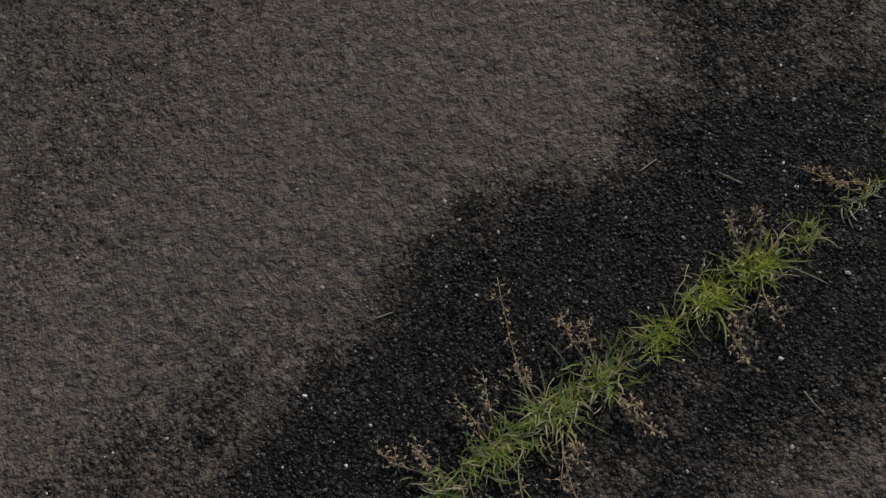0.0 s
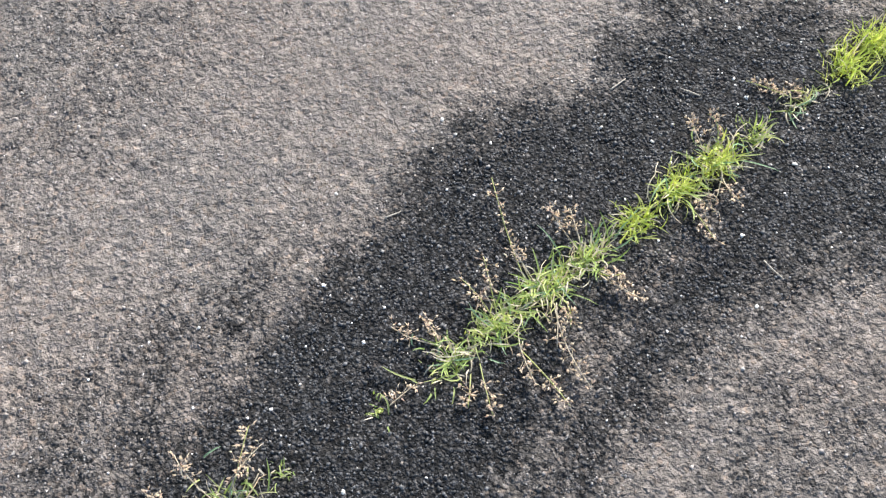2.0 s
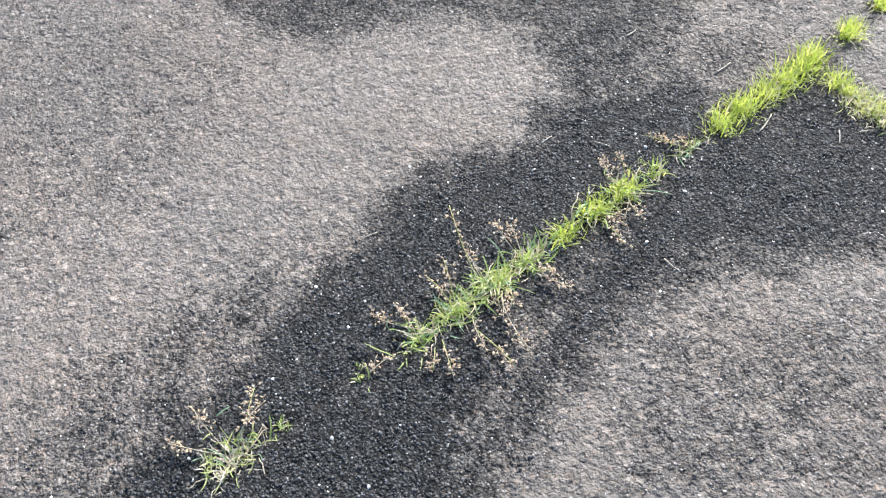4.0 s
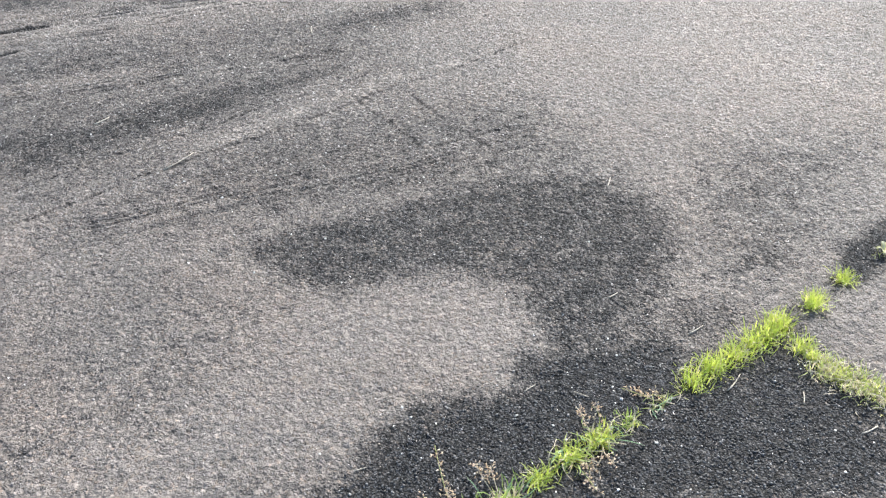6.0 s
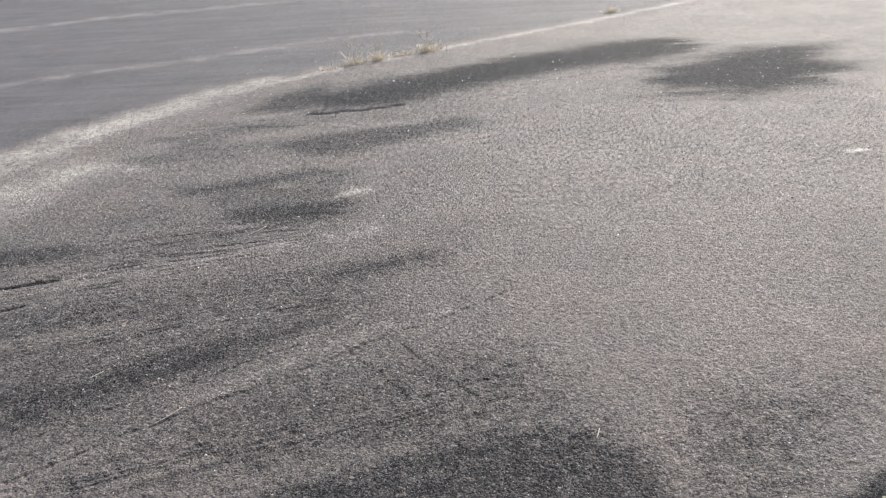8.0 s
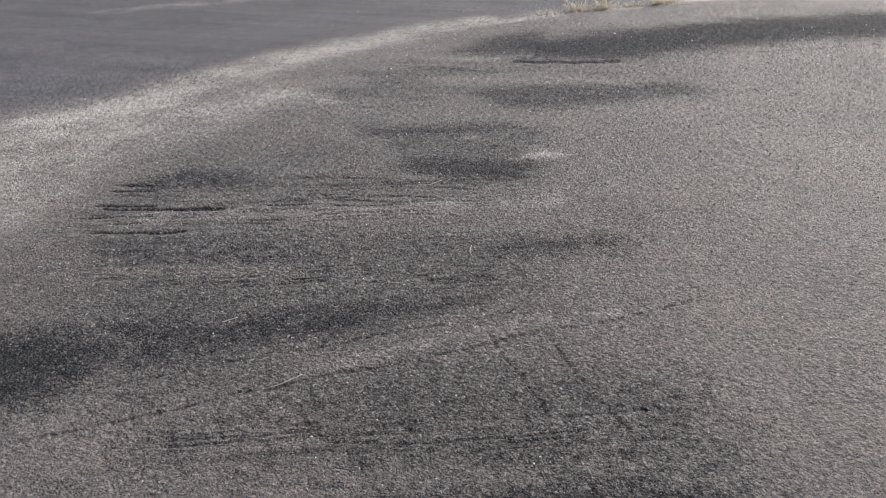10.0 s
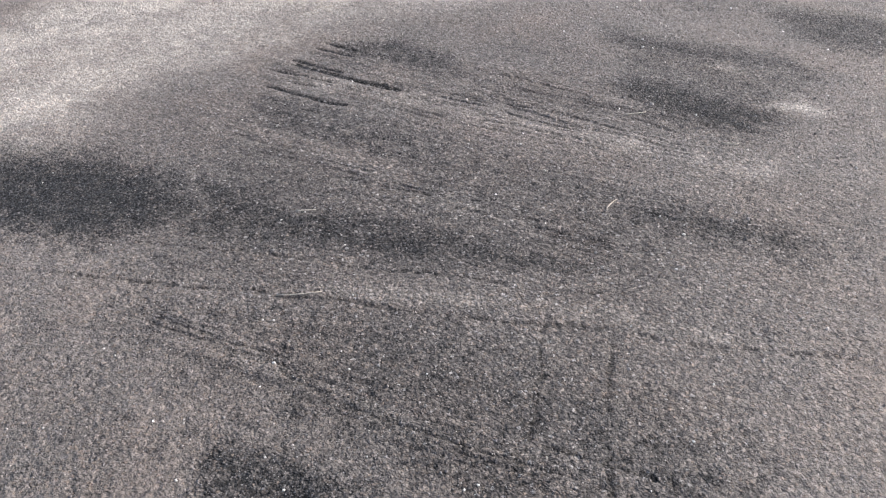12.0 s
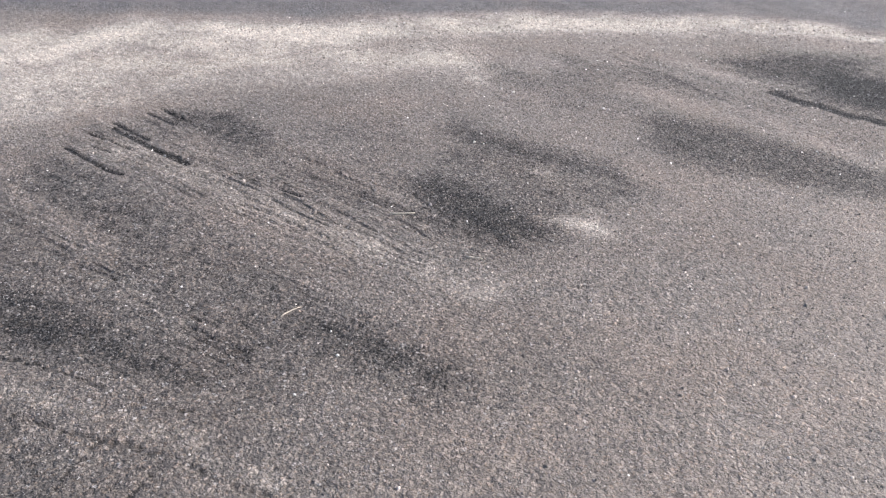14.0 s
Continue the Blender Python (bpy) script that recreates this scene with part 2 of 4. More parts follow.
WHITE_LEAF = leafy("pale_leaf", (0.62, 0.64, 0.52), (0.75, 0.74, 0.66), 0.25)
PALE_LEAF = leafy("round_pale_leaf", (0.58, 0.70, 0.30), (0.74, 0.80, 0.46), 0.4)
PEBBLE = plain("pale_pebble", (0.72, 0.70, 0.66), (0.55, 0.52, 0.47), 500.0)
TWIG = plain("bleached_straw", (0.55, 0.50, 0.42), (0.38, 0.33, 0.27), 260.0)


# ---- smooth noise and soft shapes on arrays ----
def lattice(x, y, seed):
    v = np.sin(x * 127.1 + y * 311.7 + seed * 74.7) * 43758.5453
    return v - np.floor(v)


def cloudy(x, y, size, seed=0, octaves=3):
    """Soft noise from -1 to 1 with features about size metres across."""
    total, weight, gain = np.zeros_like(x), 0.0, 1.0
    for k in range(octaves):
        u, v = x / size * 2**k, y / size * 2**k
        i, j = np.floor(u), np.floor(v)
        a, b = u - i, v - j
        a, b = a * a * (3 - 2 * a), b * b * (3 - 2 * b)
        s = seed + 13 * k
        low = lattice(i, j, s) * (1 - a) + lattice(i + 1, j, s) * a
        top = lattice(i, j + 1, s) * (1 - a) + lattice(i + 1, j + 1, s) * a
        total += gain * (2 * (low * (1 - b) + top * b) - 1)
        weight += gain
        gain *= 0.55
    return total / weight


def to_segment(x, y, a, b):
    """Distance to the segment a-b, signed distance to its line, and how far along it lies."""
    dx, dy = b[0] - a[0], b[1] - a[1]
    long = math.hypot(dx, dy)
    t = np.clip(((x - a[0]) * dx + (y - a[1]) * dy) / long**2, 0, 1)
    side = ((x - a[0]) * dy - (y - a[1]) * dx) / long
    return np.hypot(x - a[0] - t * dx, y - a[1] - t * dy), side, t


def blot(field, x, y, corners, soft, strength=1.0):
    """A soft-edged stain with a polygon for its outline, laid over the field."""
    px, py = [c[0] for c in corners], [c[1] for c in corners]
    near = (x > min(px) - soft) & (x < max(px) + soft) & (y > min(py) - soft) & (y < max(py) + soft)
    u, v = x[near], y[near]
    inside, away = np.zeros(u.shape, bool), np.full(u.shape, 9e9)
    for a, b in zip(corners, corners[1:] + corners[:1]):
        away = np.minimum(away, to_segment(u, v, a, b)[0])
        if a[1] != b[1]:
            inside ^= ((a[1] > v) != (b[1] > v)) & (u < (b[0] - a[0]) * (v - a[1]) / (b[1] - a[1]) + a[0])
    level = np.clip(0.5 + np.where(inside, away, -away) / (2 * soft), 0, 1)
    level = level * level * (3 - 2 * level) * strength
    field[near] = np.maximum(field[near], level) if strength > 0 else field[near] * (1 + level)


def streak(field, x, y, line, wide, strength=1.0):
    """A soft band along a line of points."""
    for a, b in zip(line, line[1:]):
        away = to_segment(x, y, a, b)[0]
        field[:] = np.maximum(field, strength * np.clip(1.15 - away / wide, 0, 1) ** 1.2)


# the crack that the grass grows in, and its branch
SEAM = [(-0.75, -0.10), (-0.45, 0.12), (-0.33, 0.21), (-0.20, 0.295), (-0.08, 0.38), (0.05, 0.475), (0.18, 0.58), (0.33, 0.68), (0.46, 0.79), (0.62, 0.91), (0.78, 1.01), (0.88, 1.105), (1.00, 1.20), (1.14, 1.31), (1.40, 1.52), (1.9, 1.9)]
BRANCH = [(0.78, 1.01), (0.82, 0.92), (0.88, 0.84), (0.96, 0.78), (1.12, 0.67), (1.5, 0.42)]


# short parallel slots worn into the surface, with half their width
SLOTS = [
    ([(-2.16, 2.50), (-1.89, 2.58), (-1.80, 2.62)], 0.010), ([(-2.33, 2.74), (-2.08, 2.81)], 0.009), ([(-2.27, 2.72), (-2.01, 2.795), (-1.78, 2.87)], 0.014),
    ([(-2.38, 2.90), (-2.19, 2.955)], 0.009), ([(-2.38, 2.975), (-2.24, 3.015)], 0.008), ([(-2.27, 2.62), (-2.17, 2.66)], 0.008), ([(-2.12, 2.60), (-2.03, 2.635)], 0.007),
    ([(-2.16, 2.67), (-2.02, 2.715)], 0.007), ([(-1.38, 3.09), (-1.29, 3.13)], 0.009), ([(-1.17, 5.70), (-0.80, 5.77), (-0.50, 5.87)], 0.034),
]


def cracks(x, y):
    """Signed distance to the nearest fine crack, and half the width it has there."""
    side, width, best = np.full(x.shape, 0.05), np.zeros(x.shape), np.full(x.shape, 0.05)

    def cut(line, half, wander=0.008):
        ends = len(line) - 1
        for k, (a, b) in enumerate(zip(line, line[1:])):
            box = (x > min(a[0], b[0]) - 0.06) & (x < max(a[0], b[0]) + 0.06) & (y > min(a[1], b[1]) - 0.06) & (y < max(a[1], b[1]) + 0.06)
            u, v = x[box], y[box]
            bend = cloudy(u, v, 0.09, 5) * wander
            away, off, t = to_segment(u + bend, v - bend, a, b)
            fade = np.clip((1 - away / 0.03), 0, 1) ** 0.3
            taper = np.clip(4 * np.minimum((k + t) / ends, 1 - (k + t) / ends) + 0.25, 0, 1)
            nearer = away < best[box]
            side[box] = np.where(nearer, off, side[box])
            width[box] = np.where(nearer, half * taper * (fade > 0), width[box])
            best[box] = np.minimum(best[box], away)

    cut([(-1.95, 0.95), (-1.6, 1.22), (-1.36, 1.41), (-1.24, 1.50), (-1.00, 1.70), (-0.93, 1.74), (-0.76, 1.88), (-0.65, 1.95), (-0.54, 2.04), (-0.37, 2.17), (-0.22, 2.30), (-0.07, 2.38), (0.10, 2.52), (0.32, 2.69)], 0.0060)
    cut([(-0.36, 2.15), (-0.25, 2.03), (-0.187, 1.945), (-0.108, 1.82), (-0.04, 1.72), (0.03, 1.66)], 0.0065)
    cut([(-0.21, 2.26), (-0.12, 2.12), (-0.02, 1.99), (0.06, 1.89), (0.15, 1.815)], 0.0055)
    cut([(-1.44, 1.58), (-1.26, 1.715), (-1.10, 1.84), (-0.97, 1.93), (-0.845, 2.02), (-0.71, 2.13), (-0.50, 2.26), (-0.32, 2.415)], 0.0055)
    cut([(-0.13, 1.84), (0.10, 1.95), (0.33, 2.04)], 0.0045)
    cut([(-2.08, 5.47), (-1.6, 5.43), (-1.18, 5.37)], 0.009, 0.02)
    # the parallel grooves
    cut([(-2.36, 2.85), (-2.06, 2.93)], 0.013, 0.003)
    cut([(-2.36, 2.97), (-2.16, 3.02)], 0.012, 0.003)
    cut([(-2.20, 2.61), (-2.0, 2.665)], 0.006, 0.006)
    cut([(-2.1, 2.70), (-1.78, 2.79)], 0.005, 0.006)
    cut([(-2.03, 2.77), (-1.72, 2.94), (-1.38, 3.08)], 0.008)
    cut([(-1.83, 2.93), (-1.55, 3.07), (-1.29, 3.16)], 0.0075)
    cut([(-1.78, 3.23), (-1.50, 3.32), (-1.25, 3.38)], 0.007)
    cut([(-1.60, 3.45), (-1.18, 3.49), (-0.84, 3.52)], 0.006)
    # far cracks
    cut([(0.10, 6.22), (0.9, 6.62), (1.68, 7.03), (2.55, 7.59)], 0.013)
    cut([(1.85, 4.0), (2.10, 4.27), (2.45, 4.08)], 0.006)
    cut([(-2.30, 4.50), (-1.75, 4.42), (-1.5, 4.40)], 0.005, 0.02)
    return side, width


def swept_line(x, y):
    """Which of the slightly fanned-out scrape lines a place lies on: its y where x is -1.5."""
    y0, reach = y.copy(), np.clip(x, -4, 2) + 1.5
    for _ in range(6):
        y0 = y - reach * np.interp(y0, [1.4, 2.3, 3.4, 4.2, 5.6], [0.45, 0.44, 0.29, 0.22, 0.04])
    return y0


def stones(x, y, size, seed):
    """Close-set stones: how far a place lies from the middle of its stone, two random numbers of that stone, and the way to its middle."""
    u, v = x / size, y / size
    i, j = np.floor(u), np.floor(v)
    best, one, two, du, dv = np.full(x.shape, 9.0), np.zeros_like(x), np.zeros_like(x), np.zeros_like(x), np.zeros_like(x)
    for p in (-1, 0, 1):
        for q in (-1, 0, 1):
            a, b = lattice(i + p, j + q, seed), lattice(i + p, j + q, seed + 5)
            ou, ov = i + p + 0.1 + 0.8 * a - u, j + q + 0.1 + 0.8 * b - v
            gone = np.hypot(ou, ov)
            near = gone < best
            best = np.where(near, gone, best)
            one, two = np.where(near, lattice(i + p, j + q, seed + 9), one), np.where(near, b, two)
            du, dv = np.where(near, ou, du), np.where(near, ov, dv)
    return best, one, two, du, dv


def relief(x, y, damp, scraped, coarse, sweep):
    """The worn stones, pits and scrape grooves as heights; with them how deep in a hollow a place lies, and its stone's number."""
    bx, by = x + 0.005 * cloudy(x, y, 0.014, 31, 2), y + 0.005 * cloudy(x, y, 0.014, 32, 2)
    size = 0.0145
    away, one, two, du, dv = stones(bx, by, size, 41)
    dome = np.clip(1 - (away / 0.80) ** 2, 0, 1)
    chip = dome * (0.30 + 0.70 * one) + 0.60 * (du * np.cos(6.28 * two) + dv * np.sin(6.28 * two)) * dome
    wet = np.clip(damp, 0, 1)
    amount = 0.0012 + 0.0016 * coarse + 0.0004 * wet
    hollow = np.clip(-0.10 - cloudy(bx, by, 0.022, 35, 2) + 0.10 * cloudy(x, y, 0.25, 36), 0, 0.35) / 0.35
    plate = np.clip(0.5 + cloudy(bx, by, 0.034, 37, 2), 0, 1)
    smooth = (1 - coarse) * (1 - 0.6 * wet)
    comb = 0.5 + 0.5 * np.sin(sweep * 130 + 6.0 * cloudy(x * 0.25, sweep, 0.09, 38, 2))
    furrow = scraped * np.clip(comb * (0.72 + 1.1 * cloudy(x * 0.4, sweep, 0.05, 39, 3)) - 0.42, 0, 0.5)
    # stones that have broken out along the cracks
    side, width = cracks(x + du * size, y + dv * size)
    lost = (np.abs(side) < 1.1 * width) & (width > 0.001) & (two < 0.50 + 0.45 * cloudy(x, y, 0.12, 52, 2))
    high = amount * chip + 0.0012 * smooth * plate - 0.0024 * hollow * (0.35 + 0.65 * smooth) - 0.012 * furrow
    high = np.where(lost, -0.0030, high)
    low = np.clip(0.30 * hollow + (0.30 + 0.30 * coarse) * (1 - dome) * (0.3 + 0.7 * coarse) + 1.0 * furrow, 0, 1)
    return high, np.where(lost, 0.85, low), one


def ground_fields(x, y):
    """Damp with the slots' shade, dust with pale bands, the far shade and the height of the ground at given places."""
    wx = x + 0.030 * cloudy(x, y, 0.16, 1) + 0.012 * cloudy(x, y, 0.04, 2)
    wy = y + 0.030 * cloudy(x, y, 0.16, 3) + 0.012 * cloudy(x, y, 0.04, 4)
    far = 0.10 * cloudy(x, y, 0.7, 6)
    cross = swept_line(x, y)
    fray, shift = 0.45 * cloudy(x * 0.3, cross * 2.2, 0.3, 21), 0.13 * cloudy(x * 0.4, cross, 0.4, 22)
    fx, fy = wx + far + 0.95 * fray, wy + far + shift + 0.3 * fray
    damp, dust, far_shade = np.zeros_like(x), np.zeros_like(x), np.zeros_like(x)
    # damp along the grown-over crack
    blot(damp, wx, wy, [(-0.85, -0.2), (-0.57, 0.21), (-0.47, 0.29), (-0.39, 0.40), (-0.30, 0.52), (-0.20, 0.60), (-0.15, 0.69), (-0.06, 0.78), (0.14, 0.85), (0.14, 0.95), (0.47, 1.00), (0.56, 0.93), (0.70, 0.93), (0.40, 0.66), (0.26, 0.52), (0.12, 0.38), (0.02, 0.20), (-0.2, -0.2)], 0.10)
    blot(damp, wx, wy, [(0.0, 0.2), (0.3, 0.75), (0.88, 1.10), (0.83, 0.96), (0.97, 0.80), (0.92, 0.52), (0.68, 0.50), (0.50, 0.49), (0.34, 0.42), (0.24, 0.33), (0.13, 0.22), (0.02, 0.06), (-0.2, -0.2), (-0.2, 0.1)], 0.13, 0.95)
    blot(damp, wx, wy, [(-0.85, 0.0), (-0.78, 0.33), (-0.5, 0.53), (-0.3, 0.62), (-0.3, 0.1)], 0.15, 0.55)
    blot(damp, wx, wy, [(0.10, 0.0), (0.25, 0.4), (0.8, 0.48), (0.9, 0.0)], 0.14, 0.44)
    blot(damp, wx, wy, [(-2.2, 0.3), (-2.2, 1.5), (-0.6, 1.38), (-0.35, 1.12), (-0.5, 0.75), (-0.9, 0.35)], 0.24, 0.36)
    blot(damp, wx, wy, [(0.25, 0.85), (0.30, 1.10), (0.62, 1.18), (0.80, 1.08), (0.60, 0.90)], 0.14, 0.58)
    # the hooked stain behind it
    blot(damp, wx, wy, [(0.14, 0.80), (0.18, 0.91), (0.17, 1.04), (0.13, 1.15), (-0.09, 1.19), (-0.24, 1.17), (-0.30, 1.12), (-0.47, 1.18), (-0.68, 1.33), (-0.51, 1.45), (-0.22, 1.57), (0.08, 1.70), (0.30, 1.74), (0.50, 1.69), (0.60, 1.56), (0.64, 1.35), (0.56, 1.14), (0.47, 1.02), (0.45, 0.82)], 0.12, 0.73)
    blot(damp, wx, wy, [(0.60, 1.15), (0.90, 1.25), (0.92, 1.38), (0.78, 1.38)], 0.10, 0.65)
    blot(damp, wx, wy, [(0.95, 1.13), (1.02, 1.33), (1.26, 1.50), (1.6, 1.75), (1.7, 1.65), (1.18, 1.28)], 0.05, 0.95)
    blot(damp, wx, wy, [(0.88, 0.84), (0.95, 0.80), (1.3, 0.55), (1.3, 0.35), (0.9, 0.6)], 0.06, 0.9)
    # stains further on
    blot(damp, wx, wy, [(-1.36, 2.04), (-1.22, 2.17), (-0.98, 2.30), (-0.72, 2.40), (-0.42, 2.55), (-0.38, 2.46), (-0.60, 2.24), (-0.84, 2.02), (-1.08, 1.89), (-1.25, 1.86)], 0.16, 0.74)
    blot(damp, wx, wy, [(-2.35, 1.50), (-2.04, 1.79), (-1.72, 1.88), (-1.45, 1.84), (-1.42, 1.65), (-1.50, 1.43), (-1.75, 1.26), (-2.1, 1.1)], 0.22, 0.88)
    blot(damp, wx, wy, [(-1.78, 1.92), (-1.36, 2.10), (-1.05, 2.05), (-1.05, 1.85), (-1.38, 1.62)], 0.17, 0.66)
    blot(damp, wx, wy, [(-0.71, 2.76), (-0.57, 3.00), (-0.21, 3.21), (0.0, 3.09), (-0.02, 2.88), (-0.34, 2.74), (-0.51, 2.62)], 0.20, 0.62)
    blot(damp, wx, wy, [(-1.28, 3.52), (-1.25, 3.71), (-0.79, 3.83), (-0.60, 3.84), (-0.53, 3.74), (-0.58, 3.48), (-0.98, 3.44)], 0.15, 0.76)
    blot(damp, wx, wy, [(-1.72, 4.08), (-1.35, 4.21), (-0.90, 4.42), (-0.56, 4.32), (-0.85, 4.14), (-1.29, 3.92), (-1.55, 3.87)], 0.16, 0.66)
    blot(damp, wx, wy, [(-1.66, 4.09), (-0.76, 4.42), (-0.56, 4.30), (-0.60, 3.63), (-0.98, 3.47), (-1.52, 3.85)], 0.16, 0.50)
    blot(damp, wx, wy, [(-2.15, 2.45), (-1.67, 2.63), (-1.36, 2.69), (-1.15, 2.58), (-1.33, 2.37), (-1.79, 2.25), (-1.99, 2.29)], 0.10, 0.54)
    streak(damp, wx, wy, [(-1.45, 2.48), (-1.0, 2.66), (-0.55, 2.88)], 0.19, 0.46)
    blot(damp, wx, wy, [(-2.40, 2.98), (-2.22, 3.25), (-1.92, 3.29), (-1.68, 3.22), (-1.90, 3.06), (-2.2, 2.94)], 0.07, 0.62)
    streak(damp, wx, wy, [(-1.95, 3.06), (-1.35, 3.27), (-0.65, 3.50)], 0.10, 0.50)
    blot(damp, wx, wy, [(-2.1, 3.55), (-1.75, 3.92), (-1.3, 3.75), (-1.4, 3.42), (-1.8, 3.3)], 0.22, 0.36)
    blot(damp, wx, wy, [(-2.25, 2.50), (-2.38, 2.95), (-2.0, 3.0), (-1.75, 2.75)], 0.08, 0.34)
    blot(damp, wx, wy, [(-2.0, 2.2), (-1.9, 3.2), (-0.9, 3.6), (0.0, 3.2), (-0.3, 2.4), (-1.1, 1.85), (-1.8, 1.8)], 0.33, 0.44)
    blot(damp, wx, wy, [(-1.3, 1.5), (-0.6, 2.1), (0.3, 2.3), (0.6, 1.65), (-0.5, 1.35), (-1.2, 1.2)], 0.25, 0.48)
    blot(damp, wx, wy, [(-1.5, 1.95), (-0.75, 1.98), (-0.64, 1.90), (-1.1, 1.45), (-1.4, 1.3)], 0.18, 0.40)
    blot(damp, wx, wy, [(-1.39, 4.86), (-1.23, 5.07), (-0.60, 5.33), (0.0, 5.48), (0.27, 5.25), (-0.24, 4.88), (-0.75, 4.55), (-1.01, 4.56)], 0.20, 0.64)
    blot(damp, fx, fy, [(-1.34, 6.45), (-0.64, 6.85), (0.07, 7.35), (0.84, 7.95), (1.91, 8.30), (2.22, 7.75), (1.69, 7.12), (0.76, 6.72), (0.10, 6.25), (-0.52, 5.88), (-1.17, 5.72)], 0.36, 0.95)
    blot(damp, wx, wy, [(-1.80, 5.82), (-1.59, 6.42), (-1.25, 6.84), (-0.75, 6.03), (-1.02, 5.86), (-1.36, 5.76)], 0.22, 0.72)
    blot(damp, fx, fy, [(1.20, 5.95), (1.67, 6.95), (2.54, 7.54), (3.4, 7.6), (2.8, 5.9), (2.03, 5.55), (1.65, 5.75)], 0.4, 0.9)
    blot(damp, fx, fy, [(-2.28, 4.52), (-2.12, 5.38), (-1.30, 5.60), (-1.10, 5.21), (-1.50, 4.43)], 0.22, 0.46)
    blot(damp, fx, fy, [(-2.2, 4.4), (-1.9, 5.6), (-1.2, 6.3), (0.2, 6.3), (0.3, 5.0), (-0.6, 4.4)], 0.4, 0.34)
    blot(damp, wx, wy, [(0.55, 1.05), (0.90, 1.18), (1.05, 1.40), (1.5, 1.95), (0.75, 1.95), (0.6, 1.6)], 0.26, 0.50)
    # pale worn ridges that the damp does not reach
    blot(damp, wx, wy, [(-2.15, 2.80), (-1.39, 3.14), (-0.85, 3.32), (-0.32, 3.46), (0.12, 3.42), (0.05, 3.16), (-0.41, 3.02), (-1.00, 2.86), (-1.86, 2.62)], 0.09, -0.8)
    blot(damp, wx, wy, [(-1.87, 2.17), (-1.56, 2.27), (-1.20, 2.39), (-1.25, 2.45), (-1.60, 2.36), (-1.90, 2.26)], 0.05, -0.7)
    blot(damp, wx, wy, [(-1.58, 4.97), (-0.93, 5.22), (-0.32, 5.30), (-0.3, 5.42), (-0.95, 5.36), (-1.6, 5.12)], 0.10, -0.7)
    # the shade deep in the slots, put into the colour through the damp field
    for line, half_width in SLOTS:
        streak(damp, x, y, line, 1.5 * half_width, 1.3)
    damp = np.minimum(damp, 1.15)
    # the surface past the far joint: its shade is put into a darker, bluish colour
    blot(far_shade, wx + far, wy - far, [(-60, -20), (-6.0, 0.6), (-4.7, 2.3), (-4.0, 3.5), (-3.4, 4.5), (-3.0, 5.5), (-2.35, 6.7), (-1.30, 7.6), (0.30, 8.85), (1.55, 9.85), (3.3, 11.5), (9, 16), (60, 60), (-60, 60)], 0.15)
    # pale dust along that joint and in drifts
    streak(dust, wx + far, wy - far, [(-3.35, 3.6), (-3.05, 4.4), (-2.75, 5.4), (-2.15, 6.55)], 0.5, 0.64)
    streak(dust, wx + 0.4 * far, wy, [(-2.02, 6.50), (-1.22, 7.42), (0.36, 8.72), (1.62, 9.75), (3.4, 11.4)], 0.16, 0.6)
    streak(dust, wx + far, wy + far, [(-2.55, 1.6), (-2.75, 1.85), (-3.02, 2.15), (-3.42, 2.5)], 0.6, 0.60)
    streak(dust, wx, wy, [(-3.75, 3.25), (-3.42, 2.68), (-3.28, 2.30), (-3.35, 1.95)], 0.38, 0.75)
    blot(dust, wx, wy, [(-3.62, 3.40), (-3.05, 3.80), (-2.75, 4.15), (-2.90, 4.42), (-3.25, 4.52), (-3.40, 4.0), (-3.66, 3.65)], 0.22, 0.95)
    streak(dust, wx + far, wy + far, [(-3.62, 3.1), (-3.43, 3.57), (-2.75, 3.98), (-2.4, 4.5)], 0.55, 0.58)
    streak(dust, wx, wy, [(-2.85, 4.95), (-2.60, 5.6), (-2.30, 6.4), (-1.80, 7.05)], 0.30, 0.62)
    # two pale bands across the far shade: light between shadows, laid in as dust colour
    streak(dust, wx, wy + 2 * far, [(-5.32, 6.54), (-4.60, 7.27), (-2.65, 8.50), (-0.92, 9.42)], 0.35, 0.33)
    streak(dust, wx, wy + 2 * far, [(-8.4, 9.6), (-7.05, 10.81), (-5.51, 11.98), (-3.0, 13.0)], 0.55, 0.38)
    blot(dust, x, y, [(-0.70, 3.80), (-0.68, 3.92), (-0.58, 3.98), (-0.44, 3.92), (-0.53, 3.85)], 0.08, 0.62)
    streak(dust, wx, wy, [(-1.03, 4.05), (-0.82, 4.03), (-0.51, 3.94)], 0.11, 0.34)
    streak(dust, wx + far, wy, [(-2.79, 4.33), (-2.29, 4.51), (-1.97, 4.47)], 0.12, 0.40)
    streak(dust, wx, wy, [(-1.74, 5.64), (-1.24, 5.74)], 0.14, 0.36)
    streak(dust, wx, wy, [(-1.90, 2.92), (-1.22, 3.16), (-0.83, 3.36), (-0.27, 3.49)], 0.16, 0.22)
    streak(dust, wx, wy, [(-1.96, 2.14), (-1.32, 2.35), (-0.86, 2.46)], 0.05, 0.33)
    streak(dust, wx, wy, [(-0.42, 2.24), (-0.34, 2.29), (-0.25, 2.35)], 0.085, 0.42)
    blot(dust, wx, wy, [(-2.4, 1.6), (-2.4, 2.5), (-2.55, 3.2), (-2.2, 4.2), (-3.4, 4.2), (-4.2, 2.5), (-3.3, 1.2)], 0.4, 0.56)
    # a broad, slightly paler stretch to the right
    blot(dust, wx, wy, [(0.7, 2.0), (3.0, 2.0), (3.5, 5.2), (0.5, 5.0), (-0.1, 4.0)], 0.5, 0.17)
